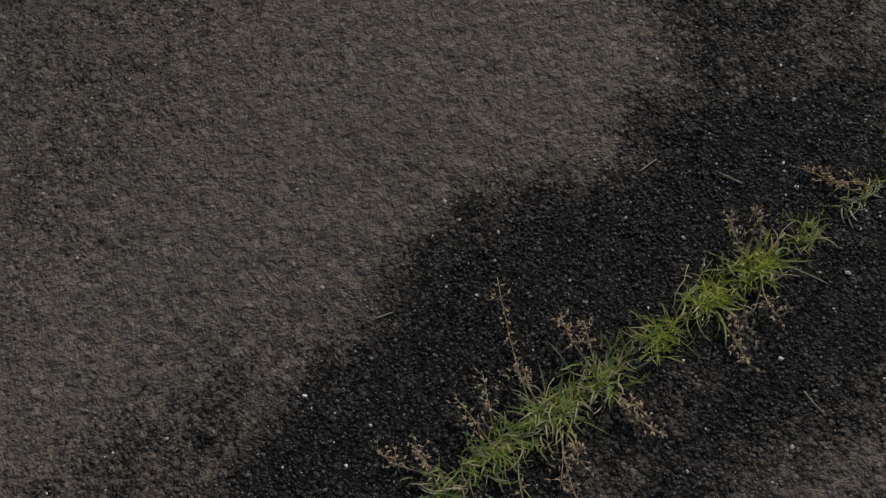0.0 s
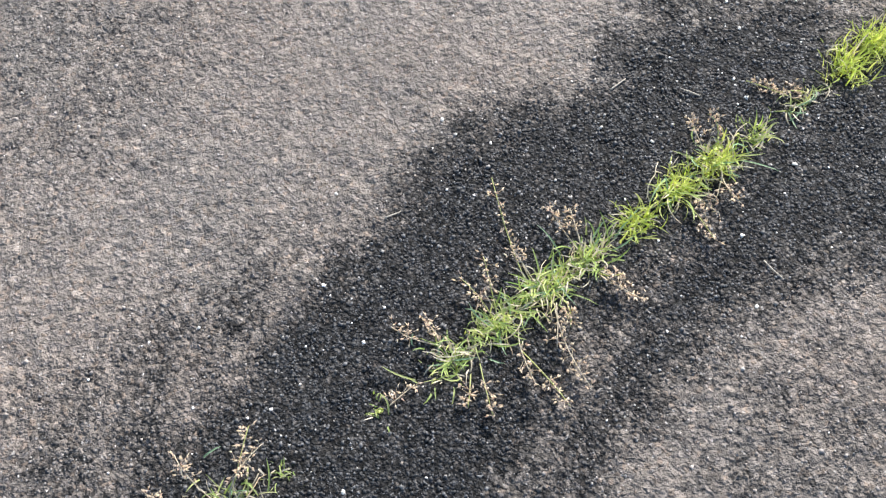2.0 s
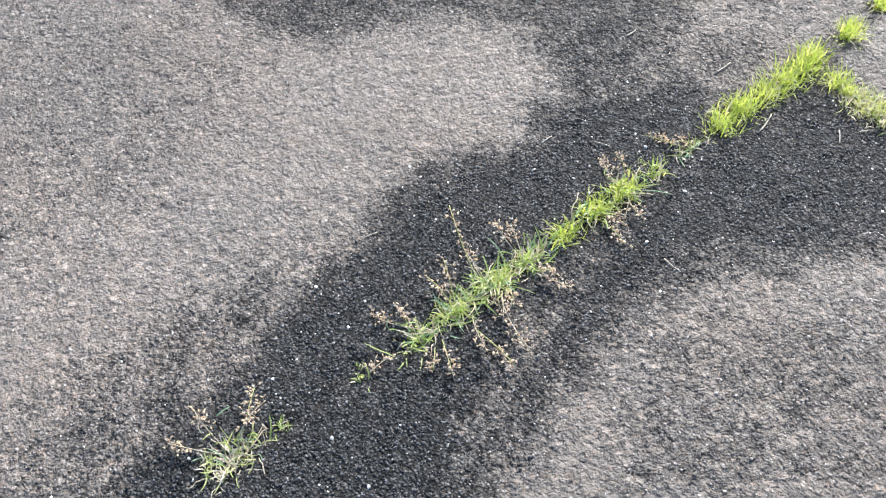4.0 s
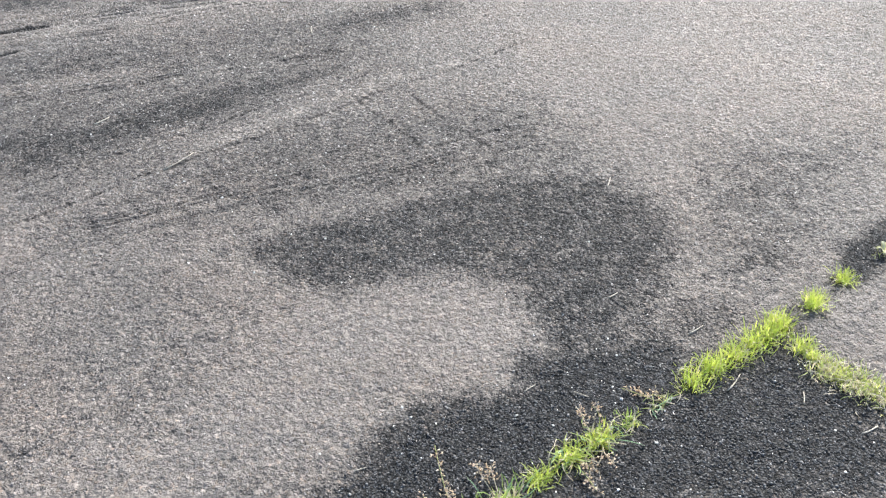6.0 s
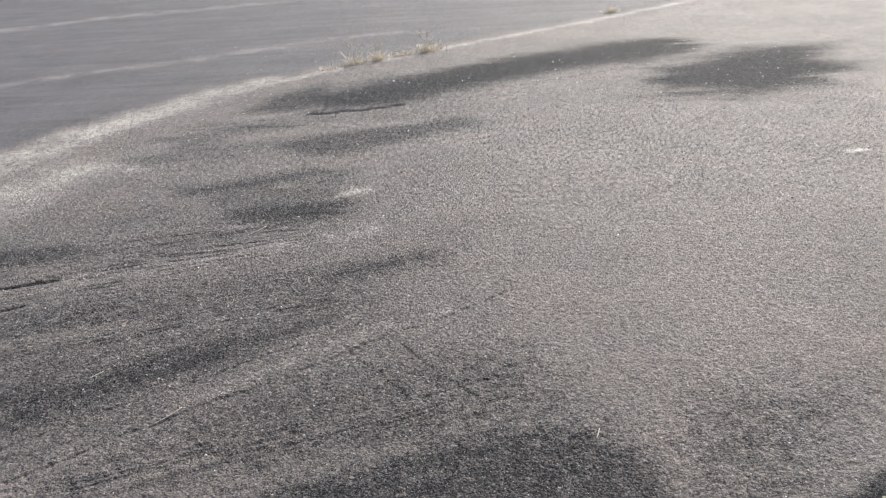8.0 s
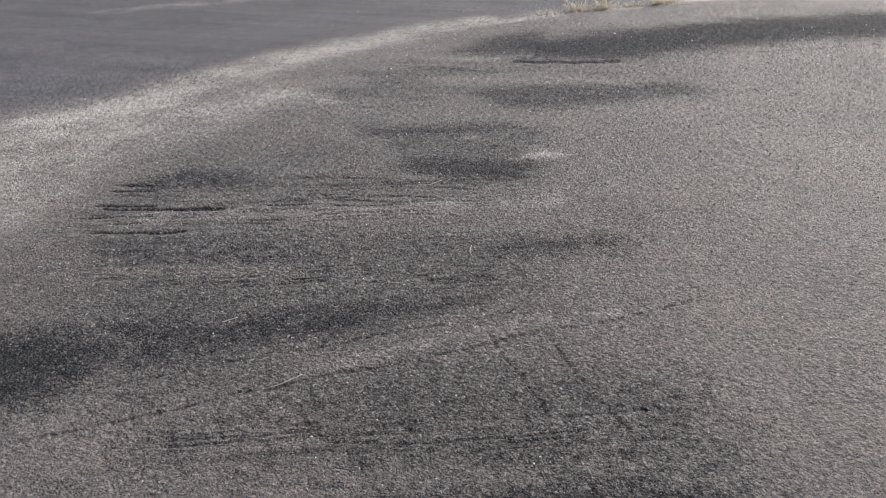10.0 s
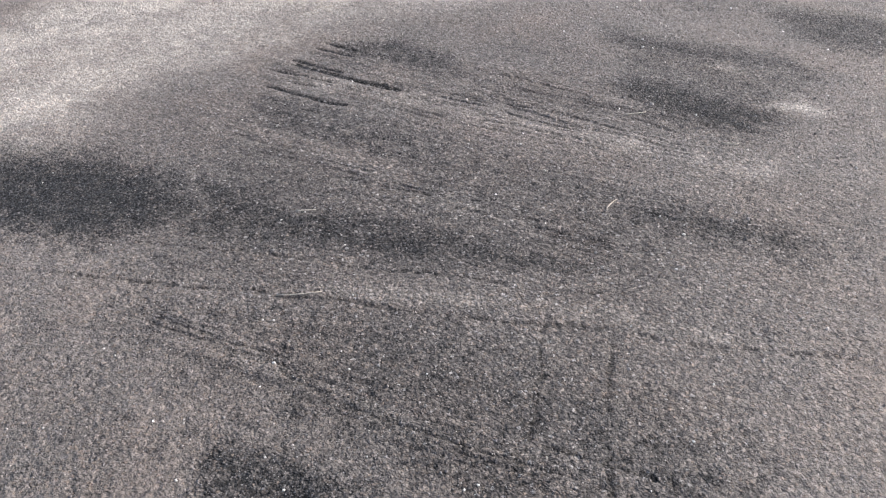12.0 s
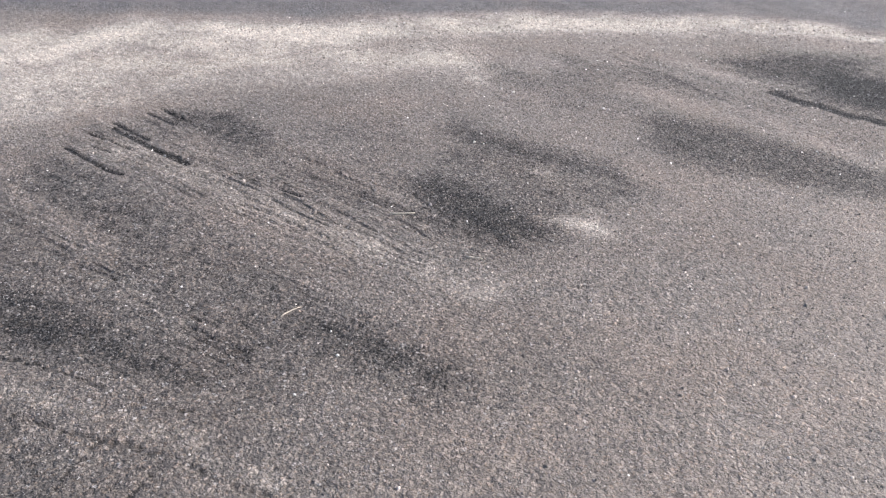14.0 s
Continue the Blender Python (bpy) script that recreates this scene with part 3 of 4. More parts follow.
    streak(dust, wx, wy, [(-0.90, 1.84), (-0.60, 2.07), (-0.30, 2.30), (0.0, 2.48)], 0.075, 0.34)
    streak(dust, wx, wy, [(-1.62, 2.13), (-1.15, 2.33), (-0.70, 2.52)], 0.06, 0.30)
    streak(dust, wx, wy, [(-0.95, 1.49), (-0.50, 1.63), (-0.05, 1.80)], 0.05, 0.28)
    streak(dust, wx, wy, [(-2.1, 2.66), (-1.6, 2.88), (-1.0, 3.10), (-0.45, 3.36)], 0.20, 0.42)
    streak(dust, wx, wy, [(2.2, 4.28), (2.3, 4.31)], 0.06, 0.9)
    rise = 0.004 * cloudy(x, y, 0.5, 8) + 0.0016 * cloudy(x, y, 0.06, 9) - 0.004 * damp
    seam = np.full(x.shape, 9e9)
    for line in (SEAM, BRANCH):
        for a, b in zip(line, line[1:]):
            seam = np.minimum(seam, to_segment(wx, wy, a, b)[0])
    rise -= 0.007 * np.exp(-((seam / 0.018) ** 2))
    for line, half_width in SLOTS:
        slot = np.full(x.shape, 9e9)
        for a, b in zip(line, line[1:]):
            slot = np.minimum(slot, to_segment(x, y, a, b)[0])
        rise -= min(0.45 * half_width, 0.007) * np.exp(-((slot / half_width) ** 2))
    calm = np.clip((14 - np.hypot(x, y - 3)) / 6, 0, 1)
    brushed = np.clip((y - 1.35) / 0.5, 0, 1) * np.clip((0.5 - x) / 0.8, 0, 1) * np.clip((5.2 - y) / 1.4, 0.3, 1) * np.clip((x + 2.6) / 0.5, 0, 1)
    coarse = np.clip((y + 0.25 * x - 1.0) / 0.6, 0, 1) * (1 - 0.5 * np.clip((y - 2.2) / 2, 0, 1))
    distant = np.clip((y - 2.8) / 2.0, 0, 1)
    scraped = np.zeros_like(x)
    for line, wide, strength in (([(-2.25, 2.62), (-1.5, 2.92), (-0.85, 3.26)], 0.30, 1.0), ([(-1.9, 2.19), (-1.2, 2.38), (-0.55, 2.56)], 0.13, 1.0), ([(-1.05, 1.46), (-0.5, 1.65), (0.15, 1.86)], 0.15, 0.80),
                                 ([(-2.05, 5.42), (-1.2, 5.42), (-0.5, 5.46)], 0.26, 0.9), ([(-1.8, 3.2), (-1.2, 3.37), (-0.6, 3.54)], 0.14, 0.8), ([(-1.9, 2.5), (-0.7, 2.9)], 0.5, 0.30)):
        streak(scraped, x, y, line, wide, strength)
    scraped = np.minimum(scraped, 1)
    return damp, dust, far_shade, rise * calm, brushed, coarse, distant, cross, scraped


def spread(fine_from, fine_to, step, onward, back):
    """Places for a grid: even in the near stretch, wider and wider beyond it to the horizon."""
    places = list(np.arange(round((fine_to - fine_from) / step) + 1) * step + fine_from)
    ends = []
    for growth, p, way in ((back, fine_from, -1), (onward, fine_to, 1)):
        gap, row = step, []
        while abs(p) < 500:
            gap *= growth if gap < 0.3 else 1.12
            p += way * gap
            row.append(p)
        ends.append(row)
    return np.array(ends[0][::-1] + places + ends[1])


STEP = 0.0125
CLOSE = [(-1.0, 1.2, 0.0, 1.3, 4), (-1.6, 2.0, 1.3, 3.4, 3)]  # stretches that the walk passes nearest: x, y, and how often a step is split


def build_ground():
    xs, ys = spread(-2.6, 2.0, STEP, 1.06, 1.03), spread(0.0, 3.8, STEP, 1.02, 1.06)
    sheets, quads, first_vertex = [], [], 0

    def cells(columns, rows):
        first = (np.arange(rows - 1)[:, None] * columns + np.arange(columns - 1)).ravel()
        return np.stack([first, first + 1, first + columns + 1, first + columns], 1)

    def surface(x, y):
        damp, dust, far_shade, rise, brushed, coarse, distant, sweep, scraped = ground_fields(x, y)
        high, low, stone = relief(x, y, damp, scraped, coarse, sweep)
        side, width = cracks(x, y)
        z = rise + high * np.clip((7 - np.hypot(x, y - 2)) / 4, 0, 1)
        return z, dict(damp=damp, dust=dust, far_shade=far_shade, brushed=brushed, coarse=coarse, distant=distant, scraped=scraped, sweep=sweep, low=low, stone=stone, crack_side=side, crack_width=width)

    gx, gy = np.meshgrid(xs, ys)
    z, marks = surface(gx.ravel(), gy.ravel())
    wide_z = z.reshape(gx.shape)
    all_cells = cells(len(xs), len(ys))
    mid_x, mid_y = gx.ravel()[all_cells].mean(1), gy.ravel()[all_cells].mean(1)
    kept = np.ones(len(all_cells), bool)
    for x0, x1, y0, y1, _ in CLOSE:
        kept &= ~((mid_x > x0) & (mid_x < x1) & (mid_y > y0) & (mid_y < y1))
    sheets.append((gx.ravel(), gy.ravel(), z, marks))
    quads.append(all_cells[kept])
    first_vertex = gx.size
    for x0, x1, y0, y1, split in CLOSE:
        px = np.linspace(x0, x1, round((x1 - x0) / STEP) * split + 1)
        py = np.linspace(y0, y1, round((y1 - y0) / STEP) * split + 1)
        hx, hy = np.meshgrid(px, py)
        z, marks = surface(hx.ravel(), hy.ravel())
        z = z.reshape(hx.shape)
        # the rims meet the wider grid
        for k, at in ((0, y0), (-1, y1)):
            z[k] = np.interp(px, xs, wide_z[np.argmin(abs(ys - at))])
        for k, at in ((0, x0), (-1, x1)):
            z[:, k] = np.interp(py, ys, wide_z[:, np.argmin(abs(xs - at))])
        sheets.append((hx.ravel(), hy.ravel(), z.ravel(), marks))
        quads.append(cells(len(px), len(py)) + first_vertex)
        first_vertex += hx.size
    place = np.concatenate([np.stack(sheet[:3], 1) for sheet in sheets])
    faces = np.concatenate(quads)
    # leave out the vertices that no face uses
    used = np.zeros(len(place), bool)
    used[faces.ravel()] = True
    fresh = (np.cumsum(used) - 1).astype(np.int32)
    faces = fresh[faces]
    me = bpy.data.meshes.new("ground")
    me.vertices.add(int(used.sum())), me.loops.add(faces.size), me.polygons.add(len(faces))
    me.vertices.foreach_set("co", place[used].astype(np.float32).ravel())
    me.loops.foreach_set("vertex_index", faces.ravel())
    me.polygons.foreach_set("loop_start", np.arange(0, faces.size, 4, dtype=np.int32))
    me.update(calc_edges=True)
    me.shade_smooth()
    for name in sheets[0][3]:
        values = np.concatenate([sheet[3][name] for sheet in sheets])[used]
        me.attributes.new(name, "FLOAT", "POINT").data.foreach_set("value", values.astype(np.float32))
    me.materials.append(ASPHALT)
    return tagged(new("ground", me), "weathered grey asphalt with damp black stains and fine cracks", "ground", kind="structure")


ground = build_ground()


# ---- helpers for things ----
def part(name, bm, material, parent, label="", flat=False, kind=""):
    me = bpy.data.meshes.new(name)
    bm.to_mesh(me)
    bm.free()
    me.materials.append(material)
    if not flat:
        me.shade_smooth()
    ob = new(name, me)
    ob.parent = parent
    return tagged(ob, label, kind=kind)


def level(x, y):
    """The height of the ground at a place."""
    return float(ground_fields(np.array([float(x)]), np.array([float(y)]))[3][0])


def blade(bm, root, heading, long, lean, wide, droop, curl=0.0):
    """A grass blade: a folded, tapering, bending leaf."""
    p, tilt, rows = Vector(root), lean, []
    steps = 5
    for k in range(steps + 1):
        f = k / steps
        side = Vector((-math.sin(heading), math.cos(heading), 0))
        ahead = Vector((math.cos(heading), math.sin(heading), 0))
        heading += curl / steps
        w = wide * (0.65 + 0.8 * f) * (1 - f) ** 0.55 if k < steps else 0.0
        fold = Vector((0, 0, 0.28 * w))
        if k < steps:
            rows.append([bm.verts.new(p - side * w / 2 + fold), bm.verts.new(p), bm.verts.new(p + side * w / 2 + fold)])
        else:
            rows.append([bm.verts.new(p)])
        p = p + (ahead * math.sin(tilt) + Vector((0, 0, math.cos(tilt)))) * (long / steps)
        p.z = max(p.z, 0.002)
        tilt += droop / steps
    for a, b in zip(rows, rows[1:]):
        if len(b) == 3:
            bm.faces.new((a[0], a[1], b[1], b[0]))
            bm.faces.new((a[1], a[2], b[2], b[1]))
        else:
            bm.faces.new((a[0], a[1], b[0]))
            bm.faces.new((a[1], a[2], b[0]))


def tube(bm, points, radius, end_radius, sides=5):
    rings = []
    for k, p in enumerate(points):
        d = (points[min(k + 1, len(points) - 1)] - points[max(k - 1, 0)]).normalized()
        u = d.orthogonal().normalized()
        v = d.cross(u)
        r = radius + (end_radius - radius) * k / (len(points) - 1)
        rings.append([bm.verts.new(p + (u * math.cos(t) + v * math.sin(t)) * r) for t in (math.tau * j / sides for j in range(sides))])
    for a, b in zip(rings, rings[1:]):
        for j in range(sides):
            bm.faces.new((a[j], a[(j + 1) % sides], b[(j + 1) % sides], b[j]))
    bm.faces.new(rings[0][::-1])
    bm.faces.new(rings[-1])


def grain_at(bm, p, d, long, wide):
    """A small pointed spikelet."""
    u = d.orthogonal().normalized()
    v = d.cross(u)
    ring = [bm.verts.new(p + d * long * 0.4 + (u * math.cos(t) + v * math.sin(t)) * wide) for t in (0, 1.57, 3.14, 4.71)]
    foot, tip = bm.verts.new(p), bm.verts.new(p + d * long)
    for j in range(4):
        bm.faces.new((foot, ring[(j + 1) % 4], ring[j]))
        bm.faces.new((tip, ring[j], ring[(j + 1) % 4]))


def seed_stalk(tuft, start, end, rise, rng, ears=22):
    """A leaning stem with a loose panicle of spikelets at its end; places as seen from the tuft's root."""
    bm = bmesh.new()
    points = []
    a, b = Vector(start), Vector(end)
    sway = Vector((rng.uniform(-1, 1), rng.uniform(-1, 1), 0)) * 0.012
    for k in range(8):
        f = k / 7
        points.append(a.lerp(b, f) + Vector((0, 0, rise * math.sin(math.pi * min(f * 0.62 + 0.0, 1)))) + sway * math.sin(math.pi * f))
    tube(bm, points, 0.0011, 0.0006)
    stalk = part("seed_stalk", bm, STRAW if rng.random() < 0.6 else OLIVE, tuft, "thin dry grass stalk")
    bm = bmesh.new()
    for _ in range(ears):
        f = rng.uniform(0.5, 1.0)
        k = min(int(f * 7), 6)
        p = points[k].lerp(points[k + 1], f * 7 - k)
        out = Vector((rng.gauss(0, 1), rng.gauss(0, 1), rng.gauss(0.2, 0.7))).normalized()
        far = rng.uniform(0.002, 0.020) * (1.25 - 0.6 * f)
        q = p + out * far
        tube(bm, [p, p.lerp(q, 0.5) + Vector((0, 0, 0.001)), q], 0.00025, 0.0002, 3)
        for _ in range(2):
            grain_at(bm, q, (out + Vector((rng.gauss(0, 0.5), rng.gauss(0, 0.5), rng.gauss(0, 0.5)))).normalized(), rng.uniform(0.0045, 0.0085), rng.uniform(0.0010, 0.0018))
    part("seed_head", bm, SEED, stalk, "reddish tan seed head", flat=True)


def grass_tuft(x, y, size, count, material, label, along=0.66, long=0.045, dry=0.15, flatness=0.5, stalks=(), seed=0, width=0.0021, thin=0.024, curls=2, rounds=0):
    """One clump in the crack: upright and splayed blades round a root, dry ones between, and stalks given by where they end."""
    rng = random.Random(seed + int(1000 * x) + 77 * int(1000 * y))
    tuft = new("grass_tuft")
    tuft.location = (x, y, level(x, y) - 0.003)
    tagged(tuft, label, "grass", "grass in the crack")
    fresh, faded = bmesh.new(), bmesh.new()
    run, cross = Vector((math.cos(along), math.sin(along), 0)), Vector((-math.sin(along), math.cos(along), 0))
    for k in range(int(count * 1.9)):
        root = run * rng.gauss(0, size * 0.45) + cross * rng.gauss(0, thin * 0.5)
        away = math.atan2(root.y + rng.gauss(0, 0.035), root.x + rng.gauss(0, 0.035))
        if rng.random() < 0.5:
            away = rng.uniform(0, math.tau)
        lean = abs(rng.gauss(0.25, flatness * 0.6))
        bm = faded if rng.random() < dry else fresh
        l = (0.92 if stalks else 1.05) * long * rng.uniform(0.3, 1.25)
        blade(bm, root, away, l, min(lean, 1.35), width * rng.uniform(0.6, 1.7), rng.uniform(0.15, 1.7) * (0.6 + flatness), rng.gauss(0, 1.1))
    if stalks:
        for k in range(count // 5):
            root = run * rng.gauss(0, size * 0.5) + cross * rng.gauss(0, thin * 0.6)
            pale = bmesh.new()
            blade(pale, root, rng.uniform(0, math.tau), long * rng.uniform(0.9, 1.7), rng.uniform(0.5, 1.3), width * rng.uniform(1.3, 2.0), rng.uniform(0.2, 1.2), rng.gauss(0, 1.2))
            part("broad_blade", pale, FAR_STRAW if material is FAR_STRAW else (OLIVE, BLUISH, GREEN)[k % 3], tuft)
        for k in range(count // 11):
            # bent dry stems lying through the clump
            p = run * rng.gauss(0, size * 0.6) + cross * rng.gauss(0, thin * 0.7) + Vector((0, 0, 0.004))
            turn, points = rng.uniform(0, math.tau), []
            step = long * rng.uniform(0.9, 1.8) / 6
            for i in range(7):
                points.append(p.copy())
                turn += rng.gauss(0, 0.35)
                p = p + Vector((math.cos(turn), math.sin(turn), rng.uniform(-0.25, 0.75 - 0.2 * i))) * step
                p.z = max(p.z, 0.003)
            bent = bmesh.new()
            tube(bent, points, 0.0012, 0.0007)
            part("bent_stem", bent, STRAW if k % 3 else BROWN_STEM, tuft, "bent dry stem")
    for k in range(curls):
        # a pale stem that arches over and hangs to the ground
        p = run * rng.gauss(0, size * 0.6) + Vector((0, 0, 0.004))
        turn, climb, points = rng.uniform(-2.6, -0.2), rng.uniform(0.5, 1.0), []
        step = long * rng.uniform(0.9, 1.5) / 8
        for i in range(9):
            points.append(p.copy())
            turn += rng.uniform(0.1, 0.35) * (1 if k % 2 else -1)
            p = p + Vector((math.cos(turn), math.sin(turn), climb)) * step
            p.z, climb = max(p.z, 0.003), climb - 0.24
        arch = bmesh.new()
        tube(arch, points, 0.0013, 0.0007)
        part("curled_stem", arch, (STRAW, OLIVE, BLUISH)[k % 3], tuft, "pale curled stem")
    for k in range(rounds):
        bm, turn, wide = bmesh.new(), rng.uniform(0, math.tau), rng.uniform(0.0035, 0.0065)
        middle = run * rng.gauss(0, size * 0.4) + cross * rng.gauss(0, thin * 0.4) + Vector((0, 0, long * rng.uniform(0.35, 0.65)))
        hub = bm.verts.new(middle)
        edge = [bm.verts.new(middle + Vector((math.cos(a) * wide, math.sin(a) * wide * 0.8, 0.25 * wide + 0.12 * wide * math.sin(3 * a + turn)))) for a in (math.tau * j / 10 for j in range(10))]
        for j in range(10):
            bm.faces.new((hub, edge[j], edge[(j + 1) % 10]))
        bmesh.ops.solidify(bm, geom=bm.faces[:], thickness=0.0004)
        tube(bm, [Vector((middle.x * 0.8, middle.y * 0.8, 0.0)), middle - Vector((0, 0, 0.0006))], 0.0006, 0.0005, 4)
        part("round_leaf", bm, PALE_LEAF, tuft, "small round pale green leaf")
    part("foliage", fresh, material, tuft, kind="stuff")
    part("dry_foliage", faded, STRAW, tuft, "bleached dry blades", kind="stuff")
    for sx, sy, ex, ey, rise in stalks:
        seed_stalk(tuft, (sx - x, sy - y, 0.004), (ex - x, ey - y, 0.008), rise, rng)
    return tuft


# ---- grass in the crack ----
FRESH = "fresh green grass tuft growing in the asphalt crack"
SEEDY = "green grass tuft with reddish seed heads in the crack"
BRIGHT = "short bright yellow-green grass tuft in the asphalt crack"
FADED = "pale yellowing matted grass growing along the crack"
grass_tuft(-0.095, 0.375, 0.045, 80, GREEN, SEEDY, long=0.040, flatness=0.85, dry=0.22, stalks=[(-0.09, 0.39, -0.185, 0.42, 0.012), (-0.07, 0.37, -0.075, 0.30, 0.015), (-0.06, 0.38, -0.04, 0.285, 0.02), (-0.10, 0.37, -0.14, 0.43, 0.02)])
grass_tuft(-0.03, 0.425, 0.05, 110, GREEN, SEEDY, long=0.046, flatness=0.85, dry=0.22, stalks=[(-0.03, 0.42, -0.085, 0.49, 0.025), (-0.02, 0.41, 0.065, 0.30, 0.02), (0.0, 0.43, 0.02, 0.33, 0.02), (-0.03, 0.43, -0.05, 0.52, 0.03)])
grass_tuft(0.04, 0.475, 0.05, 110, GREEN, SEEDY, long=0.048, flatness=0.8, dry=0.22, stalks=[(0.02, 0.47, -0.035, 0.655, 0.015), (0.05, 0.47, 0.095, 0.325, 0.02), (0.05, 0.46, 0.05, 0.38, 0.03), (0.03, 0.48, -0.01, 0.53, 0.035), (0.05, 0.48, 0.07, 0.41, 0.03)])
grass_tuft(0.105, 0.525, 0.045, 100, GREEN, SEEDY, long=0.046, flatness=0.8, dry=0.28, stalks=[(0.11, 0.51, 0.175, 0.455, 0.02), (0.11, 0.51, 0.15, 0.49, 0.03), (0.10, 0.53, 0.05, 0.60, 0.03), (0.10, 0.53, 0.08, 0.595, 0.03)])
grass_tuft(0.18, 0.58, 0.03, 75, LIME, BRIGHT, long=0.038, flatness=0.55, dry=0.08)
grass_tuft(0.245, 0.635, 0.04, 90, LIME, FRESH, long=0.044, flatness=0.65, dry=0.1, stalks=[(0.25, 0.62, 0.29, 0.545, 0.015), (0.26, 0.63, 0.30, 0.585, 0.02)], curls=5)
grass_tuft(0.31, 0.68, 0.04, 100, LIME, SEEDY, long=0.044, flatness=0.6, dry=0.12, stalks=[(0.30, 0.68, 0.27, 0.745, 0.03), (0.31, 0.69, 0.30, 0.75, 0.03), (0.32, 0.67, 0.335, 0.60, 0.02)], curls=4, rounds=6)
grass_tuft(0.375, 0.725, 0.035, 40, GREEN, FRESH, long=0.034, flatness=0.6, dry=0.15)
grass_tuft(0.465, 0.795, 0.045, 32, OLIVE, "curled pale half-dry grass stems in the asphalt crack", long=0.034, flatness=1.0, dry=0.35, stalks=[(0.46, 0.79, 0.375, 0.825, 0.008), (0.47, 0.80, 0.42, 0.80, 0.01)], curls=14)
for gx, gy, n in ((0.54, 0.85, 110), (0.595, 0.89, 130), (0.65, 0.93, 130), (0.705, 0.965, 130), (0.755, 1.0, 130)):
    grass_tuft(gx, gy, 0.036, n, LIME, BRIGHT, long=0.042, flatness=0.5, dry=0.06, thin=0.034)
grass_tuft(0.785, 1.035, 0.03, 110, LIME, BRIGHT, long=0.045, flatness=0.45, dry=0.08)
grass_tuft(0.815, 0.945, 0.035, 110, LIME, FRESH, along=-1.15, long=0.040, flatness=0.6, dry=0.15)
for gx, gy, n in ((0.85, 0.885, 130), (0.90, 0.835, 140), (0.96, 0.79, 140), (1.03, 0.74, 140), (1.10, 0.69, 120)):
    grass_tuft(gx, gy, 0.045, int(1.4 * n), OLIVE, FADED, along=-0.75, long=0.042, flatness=1.0, dry=0.45, thin=0.046)
for gx, gy in ((0.835, 0.915), (0.872, 0.868), (0.93, 0.82)):
    grass_tuft(gx, gy, 0.03, 60, LIME, FRESH, along=-0.85, long=0.036, flatness=0.7, dry=0.2, thin=0.03)
grass_tuft(0.88, 1.10, 0.024, 110, LIME, BRIGHT, long=0.044, flatness=0.5, dry=0.06)
grass_tuft(0.915, 1.135, 0.018, 40, OLIVE, FRESH, long=0.030, flatness=0.7, dry=0.2)
grass_tuft(0.99, 1.20, 0.020, 90, LIME, BRIGHT, long=0.038, flatness=0.55, dry=0.06)
grass_tuft(-0.20, 0.298, 0.018, 9, GREEN, "tiny green grass sprig in the gritty crack", long=0.027, flatness=0.9, dry=0.1, stalks=[(-0.19, 0.30, -0.15, 0.335, 0.006)], curls=0, rounds=1)
grass_tuft(-0.33, 0.215, 0.014, 16, GREEN, "tiny green grass sprig in the gritty crack", long=0.026, flatness=0.8, dry=0.1, curls=0)
grass_tuft(-0.41, 0.165, 0.05, 120, OLIVE, "half dry grass tuft with bleached stalks in the crack", long=0.036, flatness=1.0, dry=0.62, thin=0.04, stalks=[(-0.41, 0.17, -0.47, 0.235, 0.04), (-0.40, 0.18, -0.375, 0.275, 0.03), (-0.42, 0.17, -0.51, 0.185, 0.02), (-0.40, 0.17, -0.355, 0.25, 0.03)])
FAR_DRY = "dry straw-coloured grass tuft at the pavement joint"
for gx, gy, n, tall in ((-1.08, 7.58, 48, 0.13), (-0.88, 7.73, 55, 0.11), (-0.44, 8.07, 50, 0.14), (-0.34, 8.15, 26, 0.08), (-1.32, 7.36, 36, 0.05), (1.68, 10.12, 70, 0.07), (2.88, 11.05, 110, 0.10), (-0.65, 7.92, 60, 0.05)):
    grass_tuft(gx, gy, 0.11, n, FAR_STRAW, FAR_DRY, long=tall, flatness=0.75, dry=0.6, width=0.0060, thin=0.05, curls=0,
               stalks=[(gx, gy, gx + sx, gy + sy, tall * 1.3) for sx, sy in ((-0.06, 0.03), (0.05, 0.05), (0.02, -0.04))] if tall > 0.09 else ())


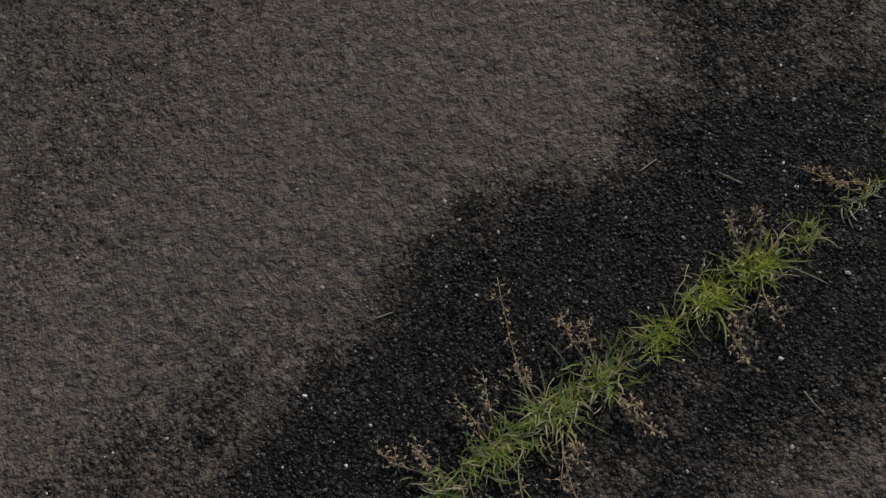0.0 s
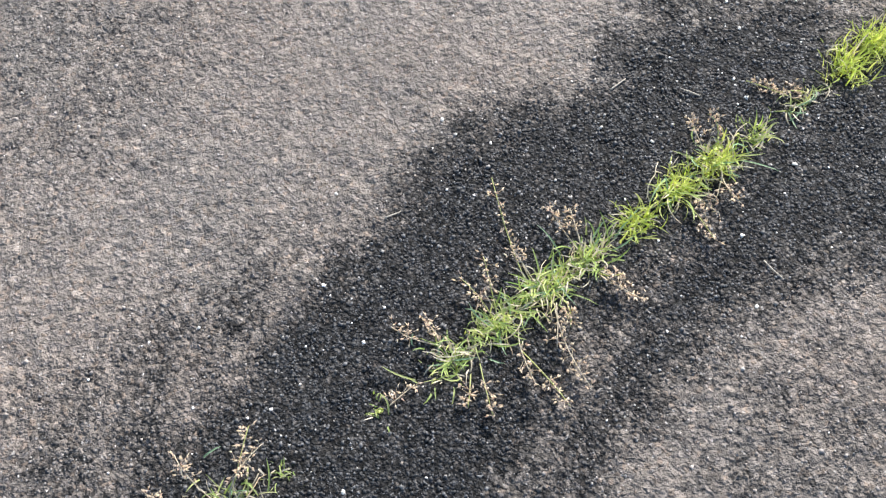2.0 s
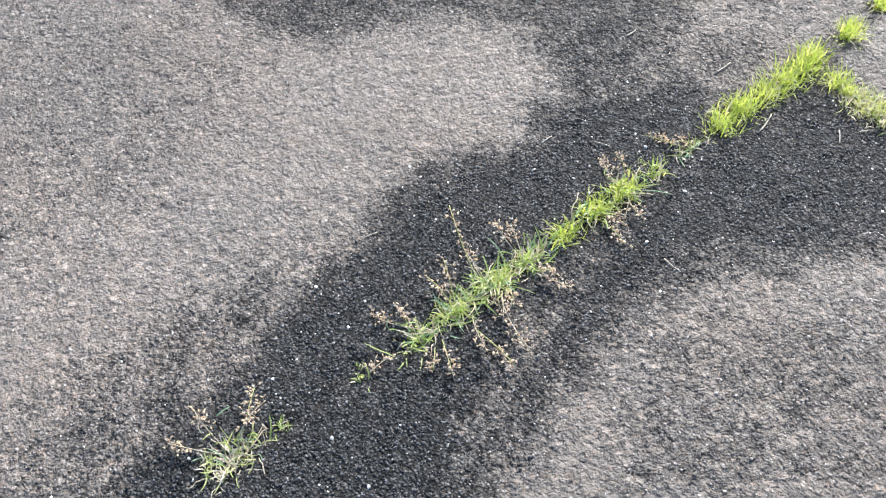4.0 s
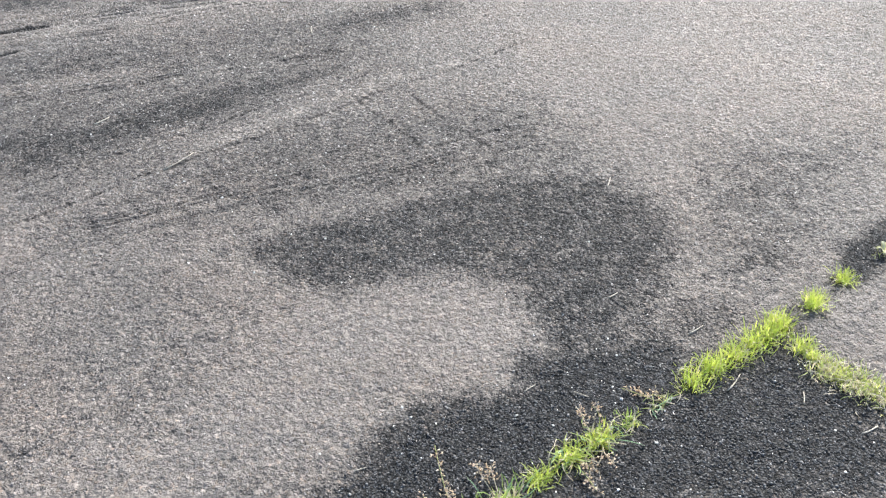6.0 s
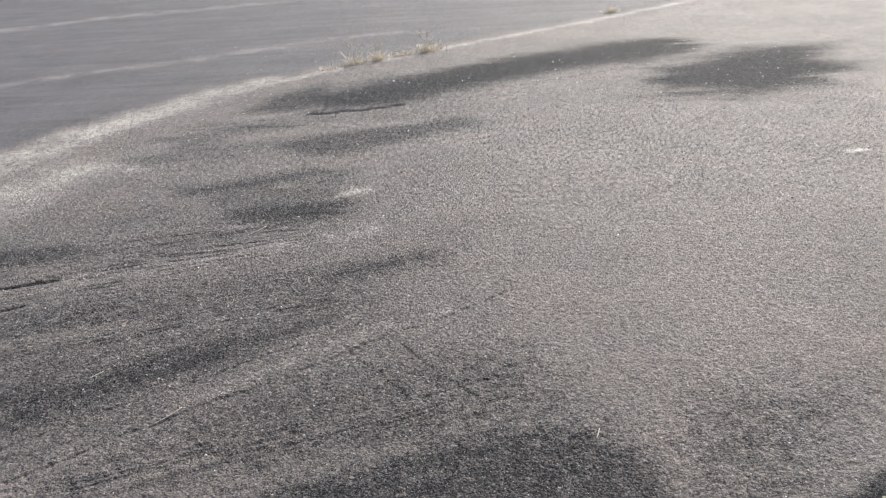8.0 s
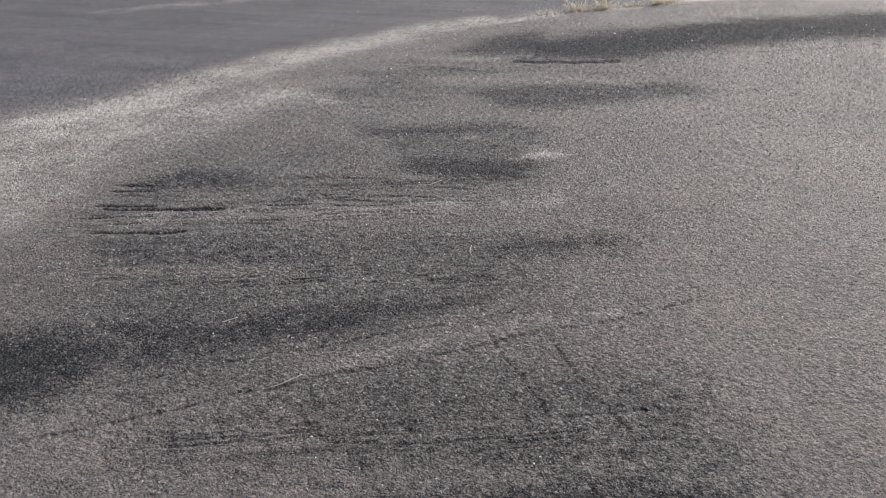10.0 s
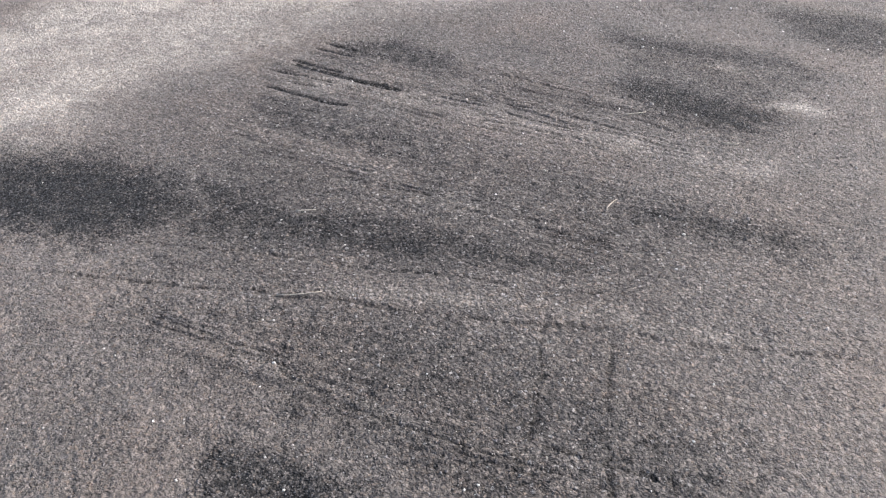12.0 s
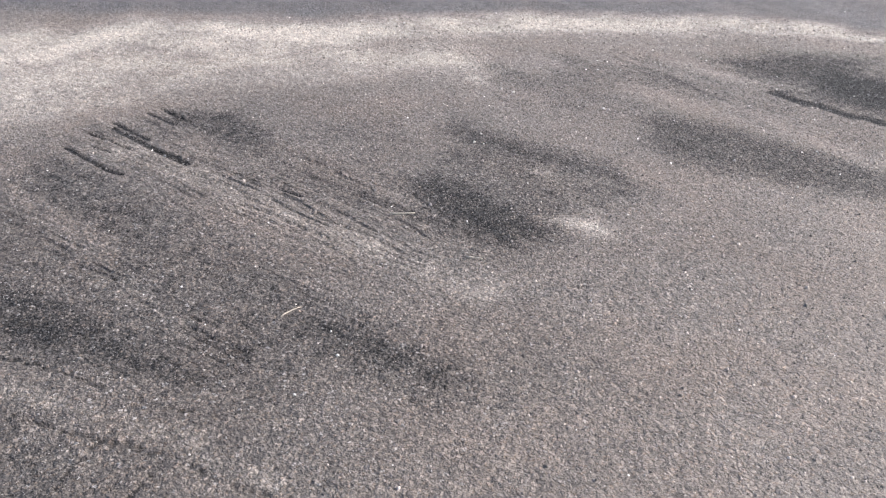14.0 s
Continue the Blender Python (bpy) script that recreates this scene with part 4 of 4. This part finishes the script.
# ---- the pale-leaved weed beside the last tufts ----
def weed(x, y, leaves, seed):
    rng = random.Random(seed)
    root = new("weed")
    root.location = (x, y, level(x, y))
    tagged(root, "small weed with curled whitish leaves in the crack", "weed")
    for k in range(leaves):
        bm = bmesh.new()
        turn, size = math.tau * k / leaves + rng.uniform(-0.4, 0.4), rng.uniform(0.022, 0.032)
        rows = []
        for i in range(6):
            f = i / 5
            w = size * 0.42 * math.sin(math.pi * min(0.12 + 0.8 * f, 1)) ** 0.8
            up = 0.010 + 0.012 * math.sin(2.2 * f)
            rows.append([bm.verts.new((size * f, s * w / 2, up + 0.3 * abs(s) * w)) for s in (-1, 0, 1)])
        for a, b in zip(rows, rows[1:]):
            for j in range(2):
                bm.faces.new((a[j], b[j], b[j + 1], a[j + 1]))
        bmesh.ops.solidify(bm, geom=bm.faces[:], thickness=0.0006)
        bmesh.ops.rotate(bm, matrix=Matrix.Rotation(turn, 3, "Z"), verts=bm.verts[:])
        part("leaf", bm, WHITE_LEAF, root)
    bm = bmesh.new()
    tube(bm, [Vector((0, 0, -0.004)), Vector((0.002, 0.001, 0.006)), Vector((0.0, 0.0, 0.013))], 0.0015, 0.001)
    part("stem", bm, OLIVE, root, "pale green stem")
    bm = bmesh.new()
    for k in range(26):
        blade(bm, (rng.gauss(0, 0.012), rng.gauss(0, 0.008), 0), rng.uniform(0, 6.28), rng.uniform(0.012, 0.028), rng.uniform(0.3, 1.2), 0.002, 0.6)
    part("foliage", bm, OLIVE, root, kind="stuff")


weed(1.13, 1.312, 4, 3)
weed(1.205, 1.372, 3, 5)


# ---- pale pebbles ----
def pebble(x, y, r, k):
    rng = random.Random(k)
    bm = bmesh.new()
    bmesh.ops.create_icosphere(bm, subdivisions=1, radius=r)
    for v in bm.verts:
        v.co = Vector((v.co.x * 1.15, v.co.y * 0.9, v.co.z * 0.65)) * rng.uniform(0.8, 1.15)
    me = bpy.data.meshes.new("pebble")
    bm.to_mesh(me)
    bm.free()
    me.materials.append(PEBBLE)
    ob = new("pebble", me)
    ob.matrix_world = pose(x, y, level(x, y) + r * 0.45, 0, 0, rng.uniform(0, 360))
    tagged(ob, "small pale pebble lying on the asphalt", "pebble", "loose pale pebbles")


NEAR_PEBBLES = [(-0.112, 0.766, 5), (-0.035, 0.723, 4), (-0.276, 0.637, 4.5), (0.217, 0.72, 4), (0.34, 0.445, 4.5), (0.43, 0.675, 5), (-0.245, 0.19, 5), (-0.47, 0.425, 4), (0.38, 0.93, 4.5), (-1.04, 1.30, 4.5), (-0.87, 1.65, 4.5), (-0.37, 1.38, 5), (-0.47, 1.40, 4), (0.21, 0.41, 3.5), (-0.09, 0.74, 3.5), (0.81, 0.71, 4), (0.36, 1.36, 4.5), (0.23, 1.38, 4), (-0.30, 1.19, 4)]
MID_PEBBLES = [(-0.85, 1.67, 5.5), (-0.71, 1.58, 6), (-0.37, 2.80, 7), (-0.28, 2.63, 6), (-1.10, 2.87, 6), (-1.24, 2.04, 5), (-1.01, 2.02, 5), (-0.54, 1.23, 5), (0.12, 2.11, 5), (-0.11, 1.68, 5), (-1.45, 4.07, 8), (-1.25, 1.96, 5), (-0.57, 1.70, 4.5), (-3.09, 4.68, 13), (-2.95, 3.81, 11), (-1.80, 4.52, 11), (-1.39, 3.99, 8), (1.03, 3.52, 6), (1.24, 3.52, 6), (0.90, 2.24, 5), (1.02, 2.91, 5), (-1.97, 2.39, 6), (-0.12, 1.65, 4.5), (-1.95, 2.25, 6), (-1.87, 4.5, 8), (0.05, 2.30, 5), (0.27, 1.95, 4), (0.45, 2.15, 4.5)]
for k, (px, py, mm) in enumerate(NEAR_PEBBLES + MID_PEBBLES):
    pebble(px, py, 0.75 * mm / 1000, k)


# ---- small pale grit strewn over the further ground ----
def pale_grit(count):
    rng = random.Random(11)
    bm = bmesh.new()
    for _ in range(count):
        x, y = rng.uniform(-3.2, 3.0), 1.3 + 8.0 * rng.random() ** 1.4
        r = rng.uniform(0.0014, 0.0026) * (0.75 + 0.19 * y)
        z = 0.001 - 0.002 * rng.random()
        made = bmesh.ops.create_cone(bm, segments=5, radius1=r, radius2=r * 0.45, depth=r * 1.1, cap_ends=True, cap_tris=False, matrix=pose(x, y, z + r * 0.4, rng.uniform(-25, 25), rng.uniform(-25, 25), rng.uniform(0, 360)))
        for v in made["verts"]:
            v.co += Vector((rng.uniform(-1, 1), rng.uniform(-1, 1), rng.uniform(-0.4, 0.4))) * r * 0.3
    ob = part("pale_grit", bm, PEBBLE, None, flat=True)
    tagged(ob, "scattered specks of pale grit on grey asphalt", "grit", kind="stuff")


pale_grit(420)


# ---- dry straws lying about ----
def straw(x1, y1, x2, y2, r, k):
    rng = random.Random(k)
    c = Vector(((x1 + x2) / 2, (y1 + y2) / 2, 0))
    c.z = level(c.x, c.y)
    bm = bmesh.new()
    a, b = Vector((x1, y1, 0)) - Vector((c.x, c.y, 0)), Vector((x2, y2, 0)) - Vector((c.x, c.y, 0))
    bow = Vector((-(b - a).y, (b - a).x, 0)) * rng.uniform(-0.05, 0.05)
    tube(bm, [a.lerp(b, f) + bow * math.sin(math.pi * f) + Vector((0, 0, r + 0.0018)) for f in (0, 0.2, 0.4, 0.6, 0.8, 1)], r, r * 0.6, 6)
    ob = part("straw", bm, TWIG, None)
    ob.location = c
    tagged(ob, "bleached dry straw lying on the asphalt", "straw", "loose straws")


straw(-0.935, 1.735, -0.865, 1.835, 0.0022, 1)
straw(-0.618, 2.745, -0.632, 2.815, 0.0022, 2)
straw(0.355, 0.76, 0.412, 0.678, 0.0017, 3)
straw(0.36, 0.515, 0.385, 0.485, 0.0012, 4)
straw(0.16, 0.815, 0.185, 0.835, 0.0014, 5)
straw(0.775, 0.815, 0.765, 0.78, 0.0016, 6)
straw(0.44, 1.62, 0.455, 1.67, 0.0022, 7)
straw(0.385, 1.13, 0.41, 1.15, 0.0018, 8)
straw(-0.20, 0.595, -0.175, 0.605, 0.0012, 9)
straw(-0.615, 3.40, -0.575, 3.44, 0.0035, 10)
straw(-1.0, 3.34, -0.96, 3.42, 0.003, 11)
straw(-1.26, 2.02, -1.225, 2.07, 0.003, 12)
straw(0.56, 1.0, 0.60, 1.03, 0.0018, 13)
straw(0.61, 0.82, 0.65, 0.87, 0.0016, 14)
straw(0.90, 0.72, 0.86, 0.70, 0.0018, 15)
straw(0.30, 0.80, 0.27, 0.815, 0.0013, 16)


# ---- loose chips over the near ground ----
def loose_chips(count):
    rng = np.random.default_rng(4)
    x, y = rng.uniform(-1.15, 1.4, count), rng.uniform(0.05, 2.6, count)
    damp, _, _, rise, *_ = ground_fields(x, y)
    near = np.clip(1.4 - 0.6 * y, 0.2, 1)
    keep = rng.random(count) < 0.003 + 0.997 * np.clip(damp, 0, 1) ** 1.8 * near
    x, y, damp, rise = x[keep], y[keep], damp[keep], rise[keep]
    m = len(x)
    r = np.clip(rng.lognormal(math.log(0.0016), 0.32, m), 0.0009, 0.0034)
    cube = np.array([(i, j, k) for k in (-1, 1) for j in (-1, 1) for i in (-1, 1)], float)
    shape = cube[None] * rng.uniform(0.45, 1.0, (m, 8, 3)) * rng.uniform(0.7, 1.2, (m, 1, 3)) * np.array([1, 1, 0.75])
    turn = rng.uniform(0, math.tau, m)
    tip = rng.normal(0, 0.35, m)
    c, s = np.cos(turn)[:, None], np.sin(turn)[:, None]
    sx, sy, sz = shape[..., 0] * c - shape[..., 1] * s, shape[..., 0] * s + shape[..., 1] * c, shape[..., 2]
    sz = sz + sx * tip[:, None]
    co = np.stack([sx * r[:, None] + x[:, None], sy * r[:, None] + y[:, None], sz * r[:, None] + (rise + r * rng.uniform(-0.15, 0.4, m))[:, None]], 2)
    quads = np.array([(4, 5, 7, 6), (0, 1, 5, 4), (1, 3, 7, 5), (3, 2, 6, 7), (2, 0, 4, 6)])
    faces = (np.arange(m)[:, None, None] * 8 + quads[None]).reshape(-1, 4).astype(np.int32)
    me = bpy.data.meshes.new("loose_chips")
    me.vertices.add(m * 8), me.loops.add(faces.size), me.polygons.add(len(faces))
    me.vertices.foreach_set("co", co.astype(np.float32).ravel())
    me.loops.foreach_set("vertex_index", faces.ravel())
    me.polygons.foreach_set("loop_start", np.arange(0, faces.size, 4, dtype=np.int32))
    me.update(calc_edges=True)
    wet = np.clip(damp * 1.25 + rng.normal(0, 0.12, m), 0, 1)
    me.attributes.new("damp", "FLOAT", "POINT").data.foreach_set("value", np.repeat(wet, 8).astype(np.float32))
    me.materials.append(CHIPS)
    tagged(new("loose_chips", me), "loose angular stone chips strewn over the asphalt", "gravel", kind="stuff")


loose_chips(265000)


# ---- worn stones standing a little proud of the further ground ----
def proud_stones(count):
    rng = np.random.default_rng(8)
    x, y = rng.uniform(-3.6, 3.0, count), 1.25 + 6.0 * rng.random(count) ** 1.5
    damp, _, far_shade, rise, *_ = ground_fields(x, y)
    keep = (rng.random(count) < np.clip((y - 2.3) / 1.5, 0, 1)) & (far_shade < 0.5)
    x, y, damp, rise = x[keep], y[keep], damp[keep], rise[keep]
    m = len(x)
    r = np.clip(rng.lognormal(math.log(0.0030), 0.30, m), 0.0018, 0.0065) * np.clip(0.8 + 0.12 * y, 1, 1.5)
    turn = rng.uniform(0, math.tau, (m, 1)) + np.array([0, 1.57, 3.14, 4.71]) + rng.normal(0, 0.25, (m, 4))
    reach = r[:, None] * rng.uniform(0.75, 1.25, (m, 4))
    foot = np.stack([x[:, None] + reach * np.cos(turn), y[:, None] + reach * np.sin(turn), np.repeat(rise[:, None] - 0.002, 4, 1)], 2)
    crown = np.stack([x[:, None] + 0.55 * reach * np.cos(turn), y[:, None] + 0.55 * reach * np.sin(turn), (rise + 0.0016)[:, None] + r[:, None] * rng.uniform(0.15, 0.75, (m, 4))], 2)
    quads = np.array([(0, 1, 5, 4), (1, 2, 6, 5), (2, 3, 7, 6), (3, 0, 4, 7), (4, 5, 6, 7)])
    faces = (np.arange(m)[:, None, None] * 8 + quads[None]).reshape(-1, 4).astype(np.int32)
    me = bpy.data.meshes.new("proud_stones")
    me.vertices.add(m * 8), me.loops.add(faces.size), me.polygons.add(len(faces))
    me.vertices.foreach_set("co", np.concatenate([foot, crown], 1).astype(np.float32).ravel())
    me.loops.foreach_set("vertex_index", faces.ravel())
    me.polygons.foreach_set("loop_start", np.arange(0, faces.size, 4, dtype=np.int32))
    me.update(calc_edges=True)
    wet = np.clip(damp * 1.1 + rng.normal(0, 0.12, m), 0, 1)
    me.attributes.new("damp", "FLOAT", "POINT").data.foreach_set("value", np.repeat(wet, 8).astype(np.float32))
    me.materials.append(CHIPS)
    tagged(new("proud_stones", me), "grey worn stones standing proud of the asphalt", "gravel", kind="stuff")


proud_stones(36000)
